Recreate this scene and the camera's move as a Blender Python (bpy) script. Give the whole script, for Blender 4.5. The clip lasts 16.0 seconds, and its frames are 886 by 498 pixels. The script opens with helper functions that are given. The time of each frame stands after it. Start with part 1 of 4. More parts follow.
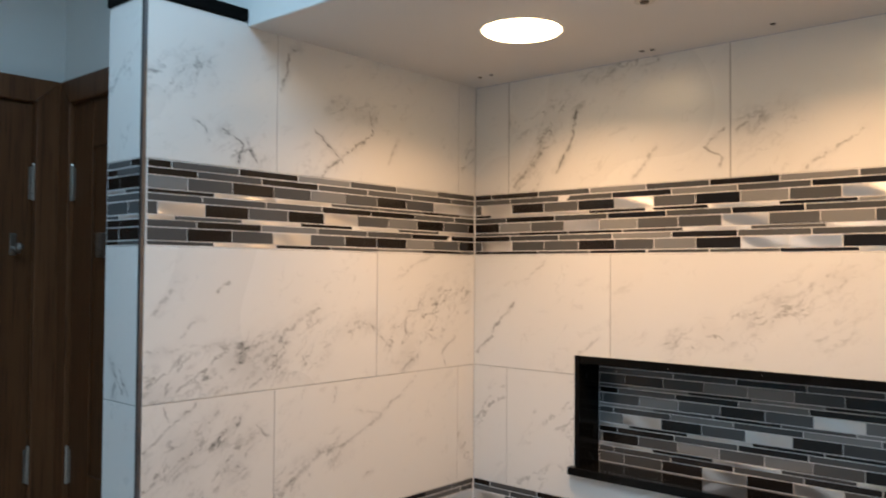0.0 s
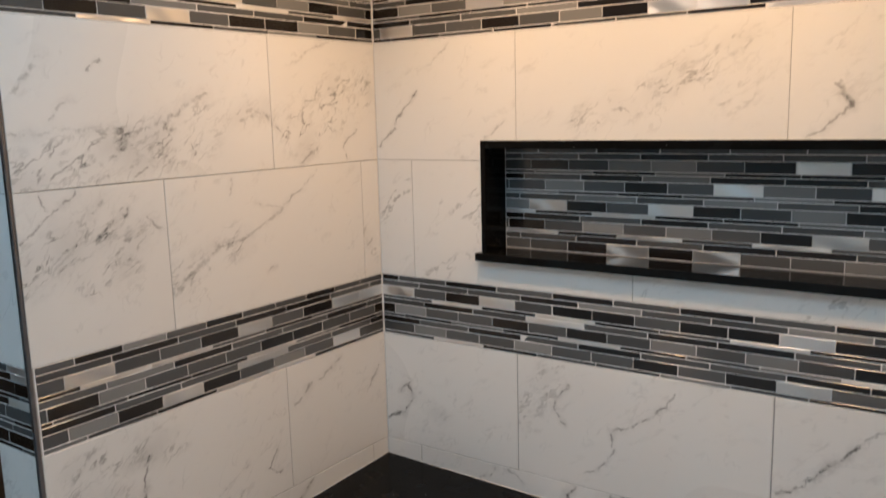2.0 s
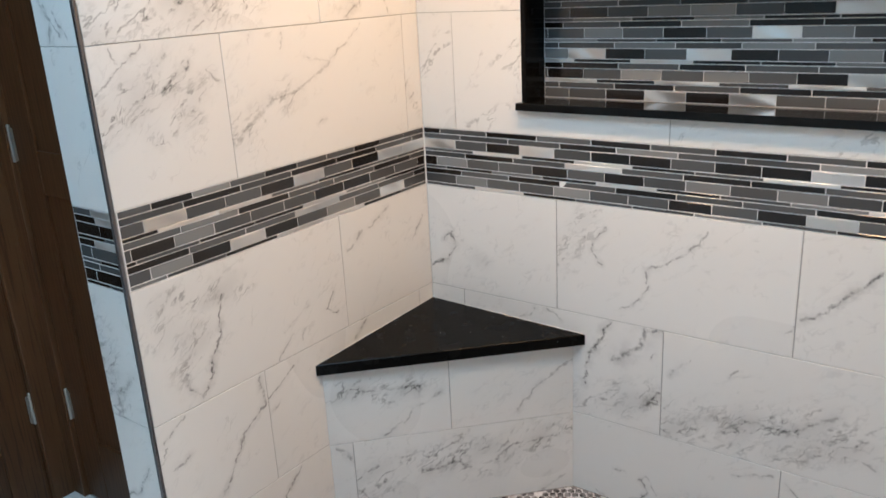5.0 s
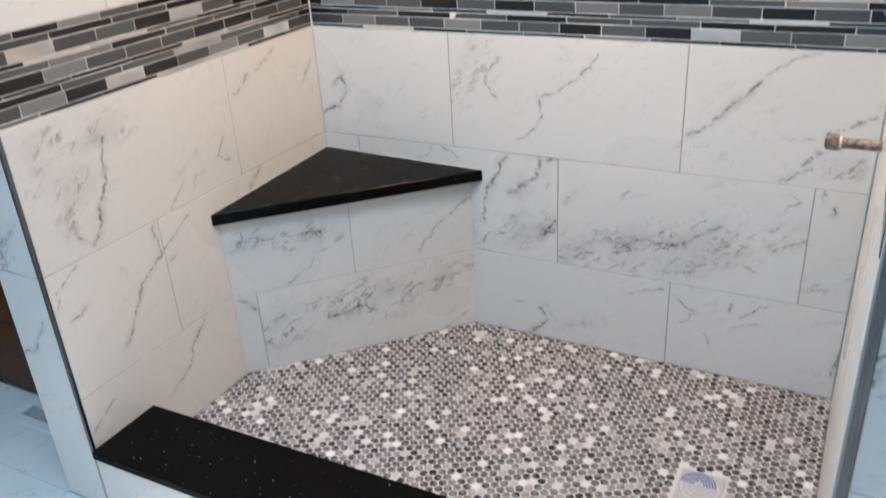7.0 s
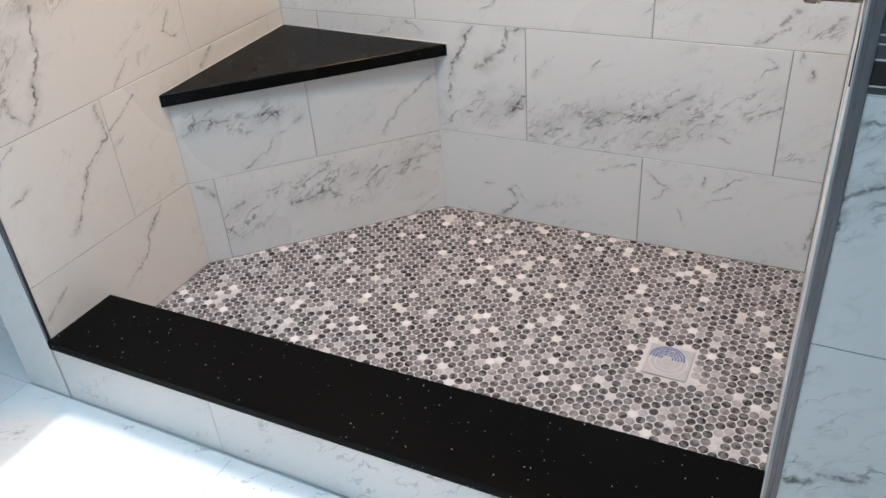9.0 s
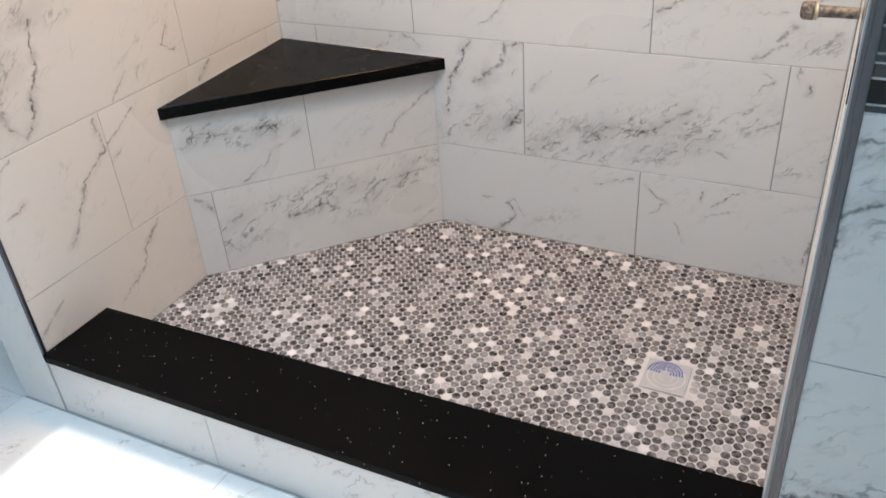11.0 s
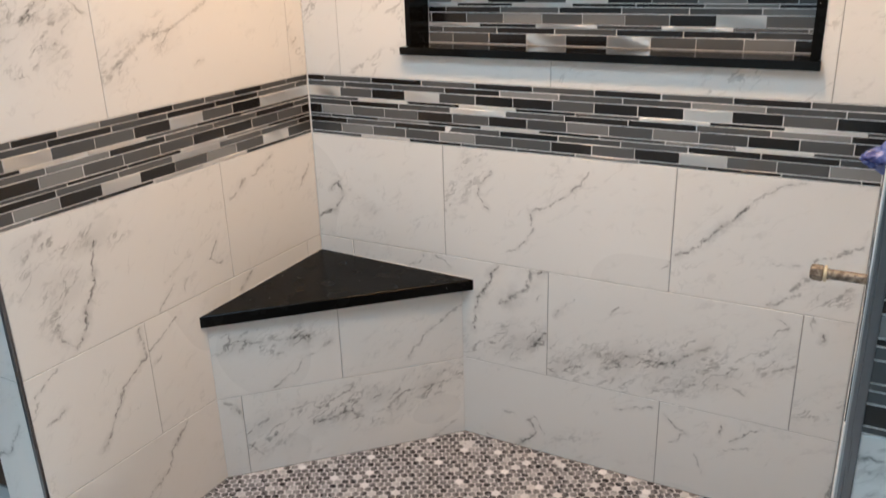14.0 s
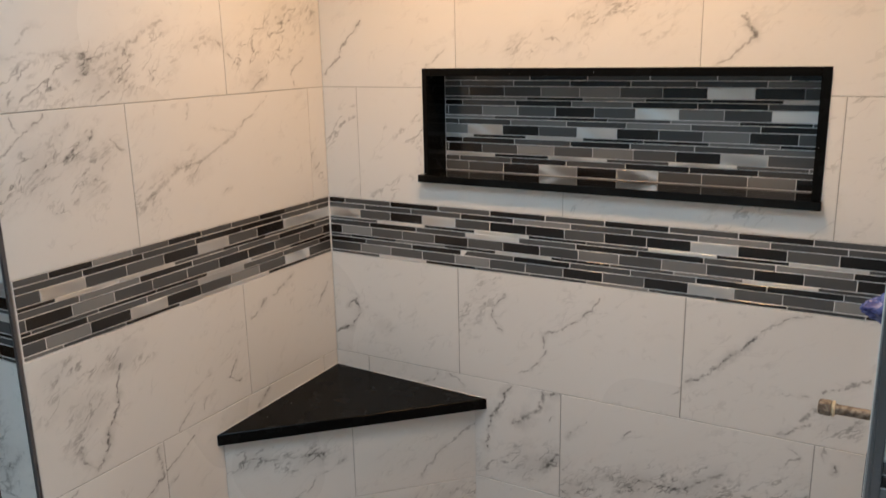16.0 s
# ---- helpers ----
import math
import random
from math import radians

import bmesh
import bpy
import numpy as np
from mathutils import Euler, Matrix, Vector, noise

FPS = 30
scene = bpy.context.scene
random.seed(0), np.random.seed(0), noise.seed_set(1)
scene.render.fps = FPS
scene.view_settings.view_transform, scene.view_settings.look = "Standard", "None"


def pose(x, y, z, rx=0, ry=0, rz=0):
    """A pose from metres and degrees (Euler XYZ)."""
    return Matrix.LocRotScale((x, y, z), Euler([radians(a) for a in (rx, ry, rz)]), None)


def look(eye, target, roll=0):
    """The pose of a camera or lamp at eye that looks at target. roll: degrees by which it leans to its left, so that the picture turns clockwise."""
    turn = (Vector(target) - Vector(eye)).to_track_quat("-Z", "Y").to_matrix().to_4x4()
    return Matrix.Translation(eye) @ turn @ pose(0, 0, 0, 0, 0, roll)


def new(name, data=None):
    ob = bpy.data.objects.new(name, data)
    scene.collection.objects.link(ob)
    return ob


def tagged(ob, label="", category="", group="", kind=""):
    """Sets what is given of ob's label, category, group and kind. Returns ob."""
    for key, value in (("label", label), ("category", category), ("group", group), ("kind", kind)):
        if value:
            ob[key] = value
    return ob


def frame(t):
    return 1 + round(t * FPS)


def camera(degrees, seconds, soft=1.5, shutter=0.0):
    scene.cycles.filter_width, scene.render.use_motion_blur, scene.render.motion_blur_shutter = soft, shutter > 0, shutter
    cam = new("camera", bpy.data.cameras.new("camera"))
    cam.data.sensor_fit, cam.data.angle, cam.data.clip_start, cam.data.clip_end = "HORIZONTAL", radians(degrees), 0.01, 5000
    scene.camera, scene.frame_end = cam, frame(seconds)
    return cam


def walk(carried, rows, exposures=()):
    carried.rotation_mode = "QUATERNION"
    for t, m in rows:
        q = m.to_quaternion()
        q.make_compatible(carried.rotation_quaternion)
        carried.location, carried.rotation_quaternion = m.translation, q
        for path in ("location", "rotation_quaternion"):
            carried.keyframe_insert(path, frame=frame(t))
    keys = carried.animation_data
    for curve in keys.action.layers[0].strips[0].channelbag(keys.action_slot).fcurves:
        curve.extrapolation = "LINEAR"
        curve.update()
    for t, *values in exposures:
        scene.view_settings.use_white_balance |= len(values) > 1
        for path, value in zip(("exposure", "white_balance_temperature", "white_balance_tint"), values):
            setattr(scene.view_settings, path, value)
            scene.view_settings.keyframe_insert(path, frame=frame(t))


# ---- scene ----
cam = camera(57.1, 16.0, soft=1.5, shutter=0.6)
PATH = [
    (0, (1.444, -1.768, 1.596), (0.12, -0.269, 1.65), 0.4),
    (0.5, (1.45, -1.75, 1.571), (0.195, -0.193, 1.562), 0.4),
    (1, (1.445, -1.742, 1.532), (0.255, -0.138, 1.446), 0.1),
    (1.5, (1.429, -1.72, 1.504), (0.283, -0.094, 1.3), -0.4),
    (2, (1.409, -1.709, 1.454), (0.275, -0.094, 1.126), -1.5),
    (2.5, (1.404, -1.703, 1.448), (0.263, -0.108, 1.059), -1.6),
    (3, (1.382, -1.74, 1.424), (0.165, -0.209, 1.004), -1.7),
    (3.5, (1.385, -1.731, 1.431), (0.182, -0.211, 0.941), -1.5),
    (6, (1.435, -1.887, 1.379), (0.402, -0.33, 0.665), -4.2),
    (6.5, (1.422, -1.883, 1.33), (0.487, -0.3, 0.541), -3.9),
    (7, (1.416, -1.882, 1.28), (0.547, -0.31, 0.4), -3.5),
    (7.5, (1.411, -1.884, 1.237), (0.583, -0.34, 0.273), -4.0),
    (8, (1.436, -1.858, 1.195), (0.623, -0.361, 0.147), -4.5),
    (10.5, (1.449, -1.82, 1.182), (0.65, -0.347, 0.09), -4.6),
    (11, (1.445, -1.824, 1.188), (0.642, -0.329, 0.129), -4.3),
    (11.5, (1.439, -1.829, 1.214), (0.615, -0.314, 0.202), -3.8),
    (12, (1.433, -1.822, 1.251), (0.582, -0.287, 0.293), -3.1),
    (12.5, (1.434, -1.83, 1.268), (0.557, -0.264, 0.385), -2.5),
    (13, (1.444, -1.829, 1.291), (0.546, -0.244, 0.466), -2.5),
    (13.5, (1.45, -1.83, 1.32), (0.542, -0.22, 0.556), -2.2),
    (14, (1.45, -1.834, 1.341), (0.531, -0.198, 0.649), -1.7),
    (14.5, (1.45, -1.838, 1.368), (0.506, -0.194, 0.731), -1.3),
    (15, (1.45, -1.845, 1.396), (0.48, -0.198, 0.807), -1.3),
    (15.5, (1.456, -1.853, 1.423), (0.479, -0.192, 0.887), -1.5),
    (16, (1.46, -1.866, 1.443), (0.489, -0.185, 0.958), -1.2),
]
EXPOSURE = [(0, -0.70, 5950, 11), (1, -0.68, 6000, 10), (2, -0.62, 6000, 10), (2.5, -0.46, 6000, 10), (3.5, -0.27, 5950, 10), (6, 0.14, 5650, 8), (7, 0.19, 5550, 8),
            (7.5, 0.33, 5600, 9), (8, 0.17, 5600, 8), (10.5, 0.12, 5900, 11), (11, 0.17, 5920, 11), (12, 0.32, 6000, 11), (12.5, 0.40, 6020, 10),
            (13, 0.20, 6050, 11), (13.5, 0.08, 6080, 11), (14, -0.04, 6150, 11), (16, -0.58, 6350, 12)]
walk(cam, [(t, look(eye, target, roll)) for t, eye, target, roll in PATH], EXPOSURE)

# world, sun, large lights
world = bpy.data.worlds.new("world")
scene.world = world
world.use_nodes = True
wn = world.node_tree
sky = wn.nodes.new("ShaderNodeTexSky")
sky.sky_type = 'NISHITA'
sky.sun_disc = False
SUN_EL = 89.0
sky.sun_elevation = radians(SUN_EL)
sky.sun_rotation = radians(90)
wn.links.new(sky.outputs[0], wn.nodes["Background"].inputs[0])
wn.nodes["Background"].inputs[1].default_value = 0.1

FLOOR = -0.055          # bathroom floor; the shower floor is 0
CEIL = 2.11             # shower ceiling
HIGH = 2.62             # bathroom ceiling
WIDE = 1.453            # shower width
FRONT = -0.995          # front plane of the shower walls
REAR = -3.6             # wall behind the camera
LEFT = -0.89            # wall with the door left of the shower
HEAD = -0.757           # wall plane with the closet door and the shower header
EAST = 3.0

sun = new("sun", bpy.data.lights.new("sun", 'SUN'))
sun.data.energy = 2.1
sun.data.angle = radians(0.6)
sun.data.color = (1.0, 0.95, 0.88)
sun_from = Vector((math.cos(radians(SUN_EL)), -0.01, math.sin(radians(SUN_EL))))
sun.matrix_basis = look(sun_from * 8, (0, 0, 0))

# skylight over the bathroom floor in front of the shower
SKY_X0, SKY_X1, SKY_Y0, SKY_Y1 = 0.07, 1.10, -2.25, -1.06
SHAFT = 0.16            # depth of the skylight shaft above the ceiling
day = new("skylight_daylight", bpy.data.lights.new("skylight_daylight", 'AREA'))
day.data.shape = 'RECTANGLE'
day.data.size, day.data.size_y = SKY_X1 - SKY_X0 - 0.1, SKY_Y1 - SKY_Y0 - 0.1
day.data.energy = 35
day.data.color = (0.58, 0.84, 1.0)
day.matrix_basis = look(((SKY_X0 + SKY_X1) / 2, (SKY_Y0 + SKY_Y1) / 2, HIGH + SHAFT + 0.03), ((SKY_X0 + SKY_X1) / 2, (SKY_Y0 + SKY_Y1) / 2 + 0.001, 0))

SPOTS = [(0.43, -0.372), (1.03, -0.372)]
for sx, sy in SPOTS:
    lamp = new("downlight_lamp", bpy.data.lights.new("downlight_lamp", 'AREA'))
    lamp.data.shape = 'DISK'
    lamp.data.size = 0.13
    lamp.data.energy = 7.0
    lamp.data.color = (1.0, 0.57, 0.26)
    lamp.data.spread = radians(142)
    lamp.matrix_basis = look((sx, sy, CEIL - 0.0125), (sx, sy, 0))

# ---------------------------------------------------------------- materials


class Mat:
    """A node material with short calls for its nodes."""

    def __init__(self, name, rough=0.5, metal=0.0, color=(0.5, 0.5, 0.5)):
        self.m = bpy.data.materials.new(name)
        self.m.use_nodes = True
        self.t = self.m.node_tree
        self.b = self.t.nodes["Principled BSDF"]
        self.set("Roughness", rough)
        self.set("Metallic", metal)
        self.set("Base Color", (*color, 1))

    def set(self, key, v):
        if isinstance(v, bpy.types.NodeSocket):
            self.t.links.new(v, self.b.inputs[key])
        else:
            self.b.inputs[key].default_value = v

    def node(self, kind, ins=None, **props):
        n = self.t.nodes.new(kind)
        if "operation" in props:
            n.operation = props["operation"]
        if "use_clamp" in props:
            n.use_clamp = props["use_clamp"]
        if "interpolation_type" in props:
            n.interpolation_type = props["interpolation_type"]
        if "data_type" in props:
            n.data_type = props["data_type"]
        if "wave_type" in props:
            n.wave_type = props["wave_type"]
        if "vector_type" in props:
            n.vector_type = props["vector_type"]
        if "attribute" in props:
            n.attribute_type, n.attribute_name = 'OBJECT', props["attribute"]
        for k, v in (ins or {}).items():
            if isinstance(v, bpy.types.NodeSocket):
                self.t.links.new(v, n.inputs[k])
            else:
                n.inputs[k].default_value = v
        return n

    def math(self, op, a, b=0.0, clamp=False):
        return self.node("ShaderNodeMath", {0: a, 1: b}, operation=op, use_clamp=clamp).outputs[0]

    def vmath(self, op, a, b=(0, 0, 0)):
        return self.node("ShaderNodeVectorMath", {0: a, 1: b}, operation=op).outputs[0]

    def coords(self, offset=True):
        c = self.node("ShaderNodeTexCoord").outputs["Object"]
        if offset:
            r = self.node("ShaderNodeObjectInfo").outputs["Random"]
            o = self.node("ShaderNodeCombineXYZ", {0: self.math('MULTIPLY', r, 61.7), 1: self.math('MULTIPLY', r, 37.3), 2: self.math('MULTIPLY', r, 83.1)}).outputs[0]
            c = self.vmath('ADD', c, o)
        return c

    def rand(self):
        return self.node("ShaderNodeObjectInfo").outputs["Random"]

    def noise(self, vec, scale, detail=3.0, rough=0.55, out="Fac"):
        return self.node("ShaderNodeTexNoise", {"Vector": vec, "Scale": scale, "Detail": detail, "Roughness": rough}).outputs[out]

    def mapping(self, vec, scale=(1, 1, 1), rot=(0, 0, 0)):
        return self.node("ShaderNodeMapping", {"Vector": vec, "Scale": scale, "Rotation": [radians(a) for a in rot]}).outputs[0]

    def step(self, v, a, b, lo=0.0, hi=1.0):
        return self.node("ShaderNodeMapRange", {"Value": v, "From Min": a, "From Max": b, "To Min": lo, "To Max": hi}, interpolation_type='SMOOTHSTEP').outputs[0]

    def mix(self, f, a, b):
        n = self.node("ShaderNodeMix", data_type='RGBA')
        for i, v in ((0, f), (6, a), (7, b)):
            if isinstance(v, bpy.types.NodeSocket):
                self.t.links.new(v, n.inputs[i])
            else:
                n.inputs[i].default_value = (*v, 1) if i and len(v) == 3 else v
        return n.outputs[2]

    def bump(self, h, strength=0.2, dist=0.002):
        self.set("Normal", self.node("ShaderNodeBump", {"Height": h, "Strength": strength, "Distance": dist}).outputs[0])


def marble(name, base, vein, rough):
    """Porcelain with grey broken veins that run up to the right."""
    m = Mat(name, rough)
    c = m.coords()

    def along(vec, turn, length, width):
        return m.node("ShaderNodeMapping", {"Vector": vec, "Rotation": (0, 0, radians(turn)), "Scale": (length, width, 0.3)}, vector_type='TEXTURE').outputs[0]

    def warped(scale, amount, detail=3.0):
        w = m.vmath('SUBTRACT', m.noise(c, scale, detail, 0.6, "Color"), (0.5, 0.5, 0.5))
        return m.vmath('ADD', c, m.vmath('MULTIPLY', w, (amount, amount, 0.0)))

    def ridge(n, width):
        return m.step(m.math('ABSOLUTE', m.math('SUBTRACT', n, 0.5)), 0.0, width, 1.0, 0.0)

    # the tile's own long veins and drifts, as lines in its plane
    flat = m.vmath('MULTIPLY', m.coords(False), (1, 1, 0))

    def bent(*layers):
        p = flat
        for scale, amount in layers:
            w = m.vmath('SUBTRACT', m.noise(c, scale, 2.0, 0.6, "Color"), (0.5, 0.5, 0.5))
            p = m.vmath('ADD', p, m.vmath('MULTIPLY', w, (amount, amount, 0.0)))
        return p

    def off_line(p, name):
        """How far p is from the line that the tile names, and the line's strength and width."""
        a = m.node("ShaderNodeAttribute", attribute=name + "_from").outputs["Vector"]
        b = m.node("ShaderNodeAttribute", attribute=name + "_to").outputs["Vector"]
        a2, b2 = m.vmath('MULTIPLY', a, (1, 1, 0)), m.vmath('MULTIPLY', b, (1, 1, 0))
        ab, ap = m.vmath('SUBTRACT', b2, a2), m.vmath('SUBTRACT', p, a2)
        dot1 = m.node("ShaderNodeVectorMath", {0: ap, 1: ab}, operation='DOT_PRODUCT').outputs["Value"]
        dot2 = m.node("ShaderNodeVectorMath", {0: ab, 1: ab}, operation='DOT_PRODUCT').outputs["Value"]
        t = m.math('DIVIDE', dot1, m.math('MAXIMUM', dot2, 0.000001), True)
        near = m.node("ShaderNodeVectorMath", {0: ab, "Scale": t}, operation='SCALE').outputs["Vector"]
        d = m.node("ShaderNodeVectorMath", {0: m.vmath('SUBTRACT', ap, near)}, operation='LENGTH').outputs["Value"]
        k = m.node("ShaderNodeSeparateXYZ", {0: a}).outputs["Z"]
        w = m.node("ShaderNodeSeparateXYZ", {0: b}).outputs["Z"]
        return m.math('DIVIDE', d, m.math('MAXIMUM', w, 0.001)), k

    uneven = m.step(m.noise(c, 55.0, 3.0, 0.65), 0.38, 0.60, 0.12, 1.0)
    jag = bent((10.0, 0.026), (42.0, 0.022), (110.0, 0.008))
    f, soft_f, drifts = 0.0, 0.0, 0.0
    for i in range(12):
        d, k = off_line(jag, "vein%d" % i)
        core = m.math('MULTIPLY', m.step(d, 0.0, 1.0, 1.0, 0.0), k)
        halo = m.math('MULTIPLY', m.step(d, 0.0, 4.0, 1.0, 0.0), k)
        f = m.math('MAXIMUM', f, core)
        soft_f = m.math('MAXIMUM', soft_f, halo)
    loose = bent((6.0, 0.09), (20.0, 0.04))
    for i in range(3):
        d, k = off_line(loose, "drift%d" % i)
        drifts = m.math('MAXIMUM', drifts, m.math('MULTIPLY', m.step(d, 0.1, 1.5, 1.0, 0.0), k))
    f = m.math('MULTIPLY', m.math('MULTIPLY', f, uneven), 0.95)
    soft_f = m.math('MULTIPLY', soft_f, m.step(m.noise(c, 18.0, 3.0, 0.6), 0.35, 0.75, 0.0, 0.45))
    # short strokes, in the drifts and thinly elsewhere
    chance = m.node("ShaderNodeAttribute", attribute="chance").outputs["Fac"]
    wild = m.math('MULTIPLY', m.step(m.noise(along(c, 33, 0.34, 0.12), 1.0, 1.5, 0.5), 0.50, 0.66), chance)
    where = m.math('MAXIMUM', drifts, wild)
    n2 = m.noise(along(warped(18.0, 0.040), 35, 0.095, 0.034), 1.0, 3.0, 0.55)
    gate = m.step(m.noise(along(c, 40, 0.055, 0.030), 1.0, 2.0, 0.5), 0.42, 0.60)
    strokes = m.math('MULTIPLY', m.math('MULTIPLY', ridge(n2, 0.036), where), gate)
    n4 = m.noise(along(warped(18.0, 0.040), 40, 0.060, 0.020), 1.0, 3.0, 0.55)
    fine = m.math('MULTIPLY', m.math('MULTIPLY', ridge(n4, 0.05), drifts), m.step(m.noise(c, 24.0, 1.0), 0.42, 0.60))
    cloud = m.math('MULTIPLY', drifts, m.step(m.noise(along(c, 40, 0.16, 0.09), 1.0, 1.0, 0.5), 0.36, 0.75))
    # soft smudges, stretched up to the right, in the drifts and faintly elsewhere
    smudge = m.step(m.noise(along(warped(12.0, 0.060), 30, 0.060, 0.022), 1.0, 4.0, 0.66), 0.55, 0.76)
    smudge = m.math('MULTIPLY', smudge, m.math('MAXIMUM', drifts, m.math('MULTIPLY', m.step(m.noise(along(c, 38, 0.26, 0.10), 1.0, 1.5, 0.5), 0.46, 0.62), 0.45)))
    # single hair lines
    n3 = m.noise(along(warped(20.0, 0.05), 48, 0.13, 0.06), 1.0, 3.0, 0.55)
    hair = m.math('MULTIPLY', ridge(n3, 0.014), m.step(m.noise(along(c, 60, 0.10, 0.07), 1.0, 1.0, 0.5), 0.57, 0.68))
    hair = m.math('MULTIPLY', hair, m.math('ADD', 0.35, chance))
    for part_f, k in ((soft_f, 0.8), (strokes, 0.62), (fine, 0.24), (cloud, 0.20), (smudge, 0.42), (hair, 0.24)):
        f = m.math('ADD', f, m.math('MULTIPLY', part_f, k), True)
    tone = m.noise(c, 1.3, 0.0, 0.5)
    bcol = m.mix(tone, [v * 0.95 for v in base], [min(1, v * 1.04) for v in base])
    m.set("Base Color", m.mix(f, bcol, vein))
    m.set("Roughness", m.step(m.noise(c, 2.0, 0.0), 0.2, 0.8, rough - 0.03, rough + 0.05))
    m.bump(m.noise(c, 420.0, 2.0), 0.06, 0.0004)
    return m.m


TILE = marble("marble_porcelain", (0.74, 0.73, 0.71), (0.135, 0.130, 0.126), 0.30)


def grout(name, col):
    m = Mat(name, 0.9)
    c = m.coords(False)
    m.set("Base Color", m.mix(m.noise(c, 25.0, 4.0), [v * 0.8 for v in col], [v * 1.12 for v in col]))
    m.bump(m.noise(c, 500.0, 3.0), 0.4, 0.0006)
    return m.m


GROUT = grout("grey_grout", (0.40, 0.39, 0.38))
GROUT_LIGHT = grout("pale_grout", (0.80, 0.79, 0.785))
GROUT_FLOOR = grout("light_floor_grout", (0.57, 0.555, 0.57))


def glass_tile(name, dark, light, rough):
    m = Mat(name, rough)
    c = m.coords()
    r = m.rand()
    col = m.mix(r, dark, light)
    fine = m.noise(m.mapping(c, (3, 14, 3)), 60.0, 3.0)
    m.set("Base Color", m.mix(m.math('MULTIPLY', fine, 0.35), col, [v * 0.55 for v in dark]))
    m.set("Specular IOR Level", 0.5)
    m.bump(m.noise(c, 55.0, 2.0), 0.05, 0.001)
    return m.m


M_DARK = glass_tile("espresso_glass", (0.008, 0.006, 0.005), (0.020, 0.015, 0.013), 0.16)
M_GREY = glass_tile("smoke_glass", (0.060, 0.0615, 0.063), (0.112, 0.1145, 0.117), 0.20)
M_PALE = glass_tile("silver_glass", (0.18, 0.182, 0.183), (0.28, 0.282, 0.283), 0.20)


def brushed(name, col, rough, swirl):
    m = Mat(name, rough, 1.0)
    c = m.coords()
    r = m.rand()
    m.set("Base Color", m.mix(r, [v * 0.70 for v in col], col))
    lines = m.noise(m.mapping(c, (1, 5, 1), (0, 0, 12)), 160.0, 1.0)
    arcs = m.node("ShaderNodeTexWave", {"Vector": m.mapping(c, (1, 1, 1), (0, 0, 25)), "Scale": 9.0, "Distortion": 3.0, "Detail": 0.0, "Detail Scale": 1.0}, wave_type='RINGS').outputs["Fac"]
    h = m.math('ADD', m.math('MULTIPLY', lines, 0.02), m.math('MULTIPLY', arcs, swirl))
    m.set("Roughness", m.step(lines, 0.3, 0.7, rough - 0.03, rough + 0.04))
    m.bump(h, 0.6, 0.007)
    return m.m


M_METAL = brushed("brushed_aluminium_tile", (0.92, 0.895, 0.87), 0.42, 0.8)
TRIM = Mat("satin_trim_metal", 0.30, 1.0)
TRIM.set("Base Color", TRIM.mix(TRIM.noise(TRIM.coords(False), 14.0, 3.0), (0.17, 0.165, 0.175), (0.23, 0.225, 0.235)))
TRIM.set("Roughness", TRIM.step(TRIM.noise(TRIM.mapping(TRIM.coords(False), (60, 60, 1)), 6.0, 2.0), 0.3, 0.7, 0.25, 0.37))
TRIM = TRIM.m
CHROME = brushed("hinge_metal", (0.62, 0.60, 0.56), 0.30, 0.0)
BRASS = Mat("weathered_brass", 0.55, 0.5)
BRASS.set("Base Color", BRASS.mix(BRASS.step(BRASS.noise(BRASS.coords(False), 90.0, 3.0), 0.36, 0.66), (0.12, 0.095, 0.075), (0.34, 0.30, 0.25)))
BRASS = BRASS.m


def granite(name, rough, gloss, sparkle):
    m = Mat(name, rough)
    c = m.coords(False)
    v = m.node("ShaderNodeTexVoronoi", {"Vector": c, "Scale": 190.0, "Randomness": 1.0})
    pick = m.node("ShaderNodeSeparateColor", {0: v.outputs["Color"]})
    on = m.math('MULTIPLY', m.step(v.outputs["Distance"], 0.08, 0.24, 1.0, 0.0), m.math('GREATER_THAN', pick.outputs[0], 1.0 - sparkle))
    size = m.math('MULTIPLY', on, m.math('ADD', 0.25, pick.outputs[1]), True)
    grain = m.noise(c, 900.0, 2.0)
    m.set("Base Color", m.mix(size, m.mix(grain, (0.002, 0.002, 0.002), (0.006, 0.006, 0.006)), (0.95, 0.95, 0.92)))
    m.set("Roughness", m.step(m.noise(c, 18.0, 4.0), 0.3, 0.7, rough - 0.03, rough + 0.07))
    m.set("Specular IOR Level", gloss)
    return m.m


GRANITE = granite("black_sparkle_quartz", 0.18, 0.03, 0.034)
SEAT_STONE = granite("black_seat_stone", 0.22, 0.08, 0.006)
GRANITE_POLISHED = granite("polished_black_stone", 0.08, 0.26, 0.0)


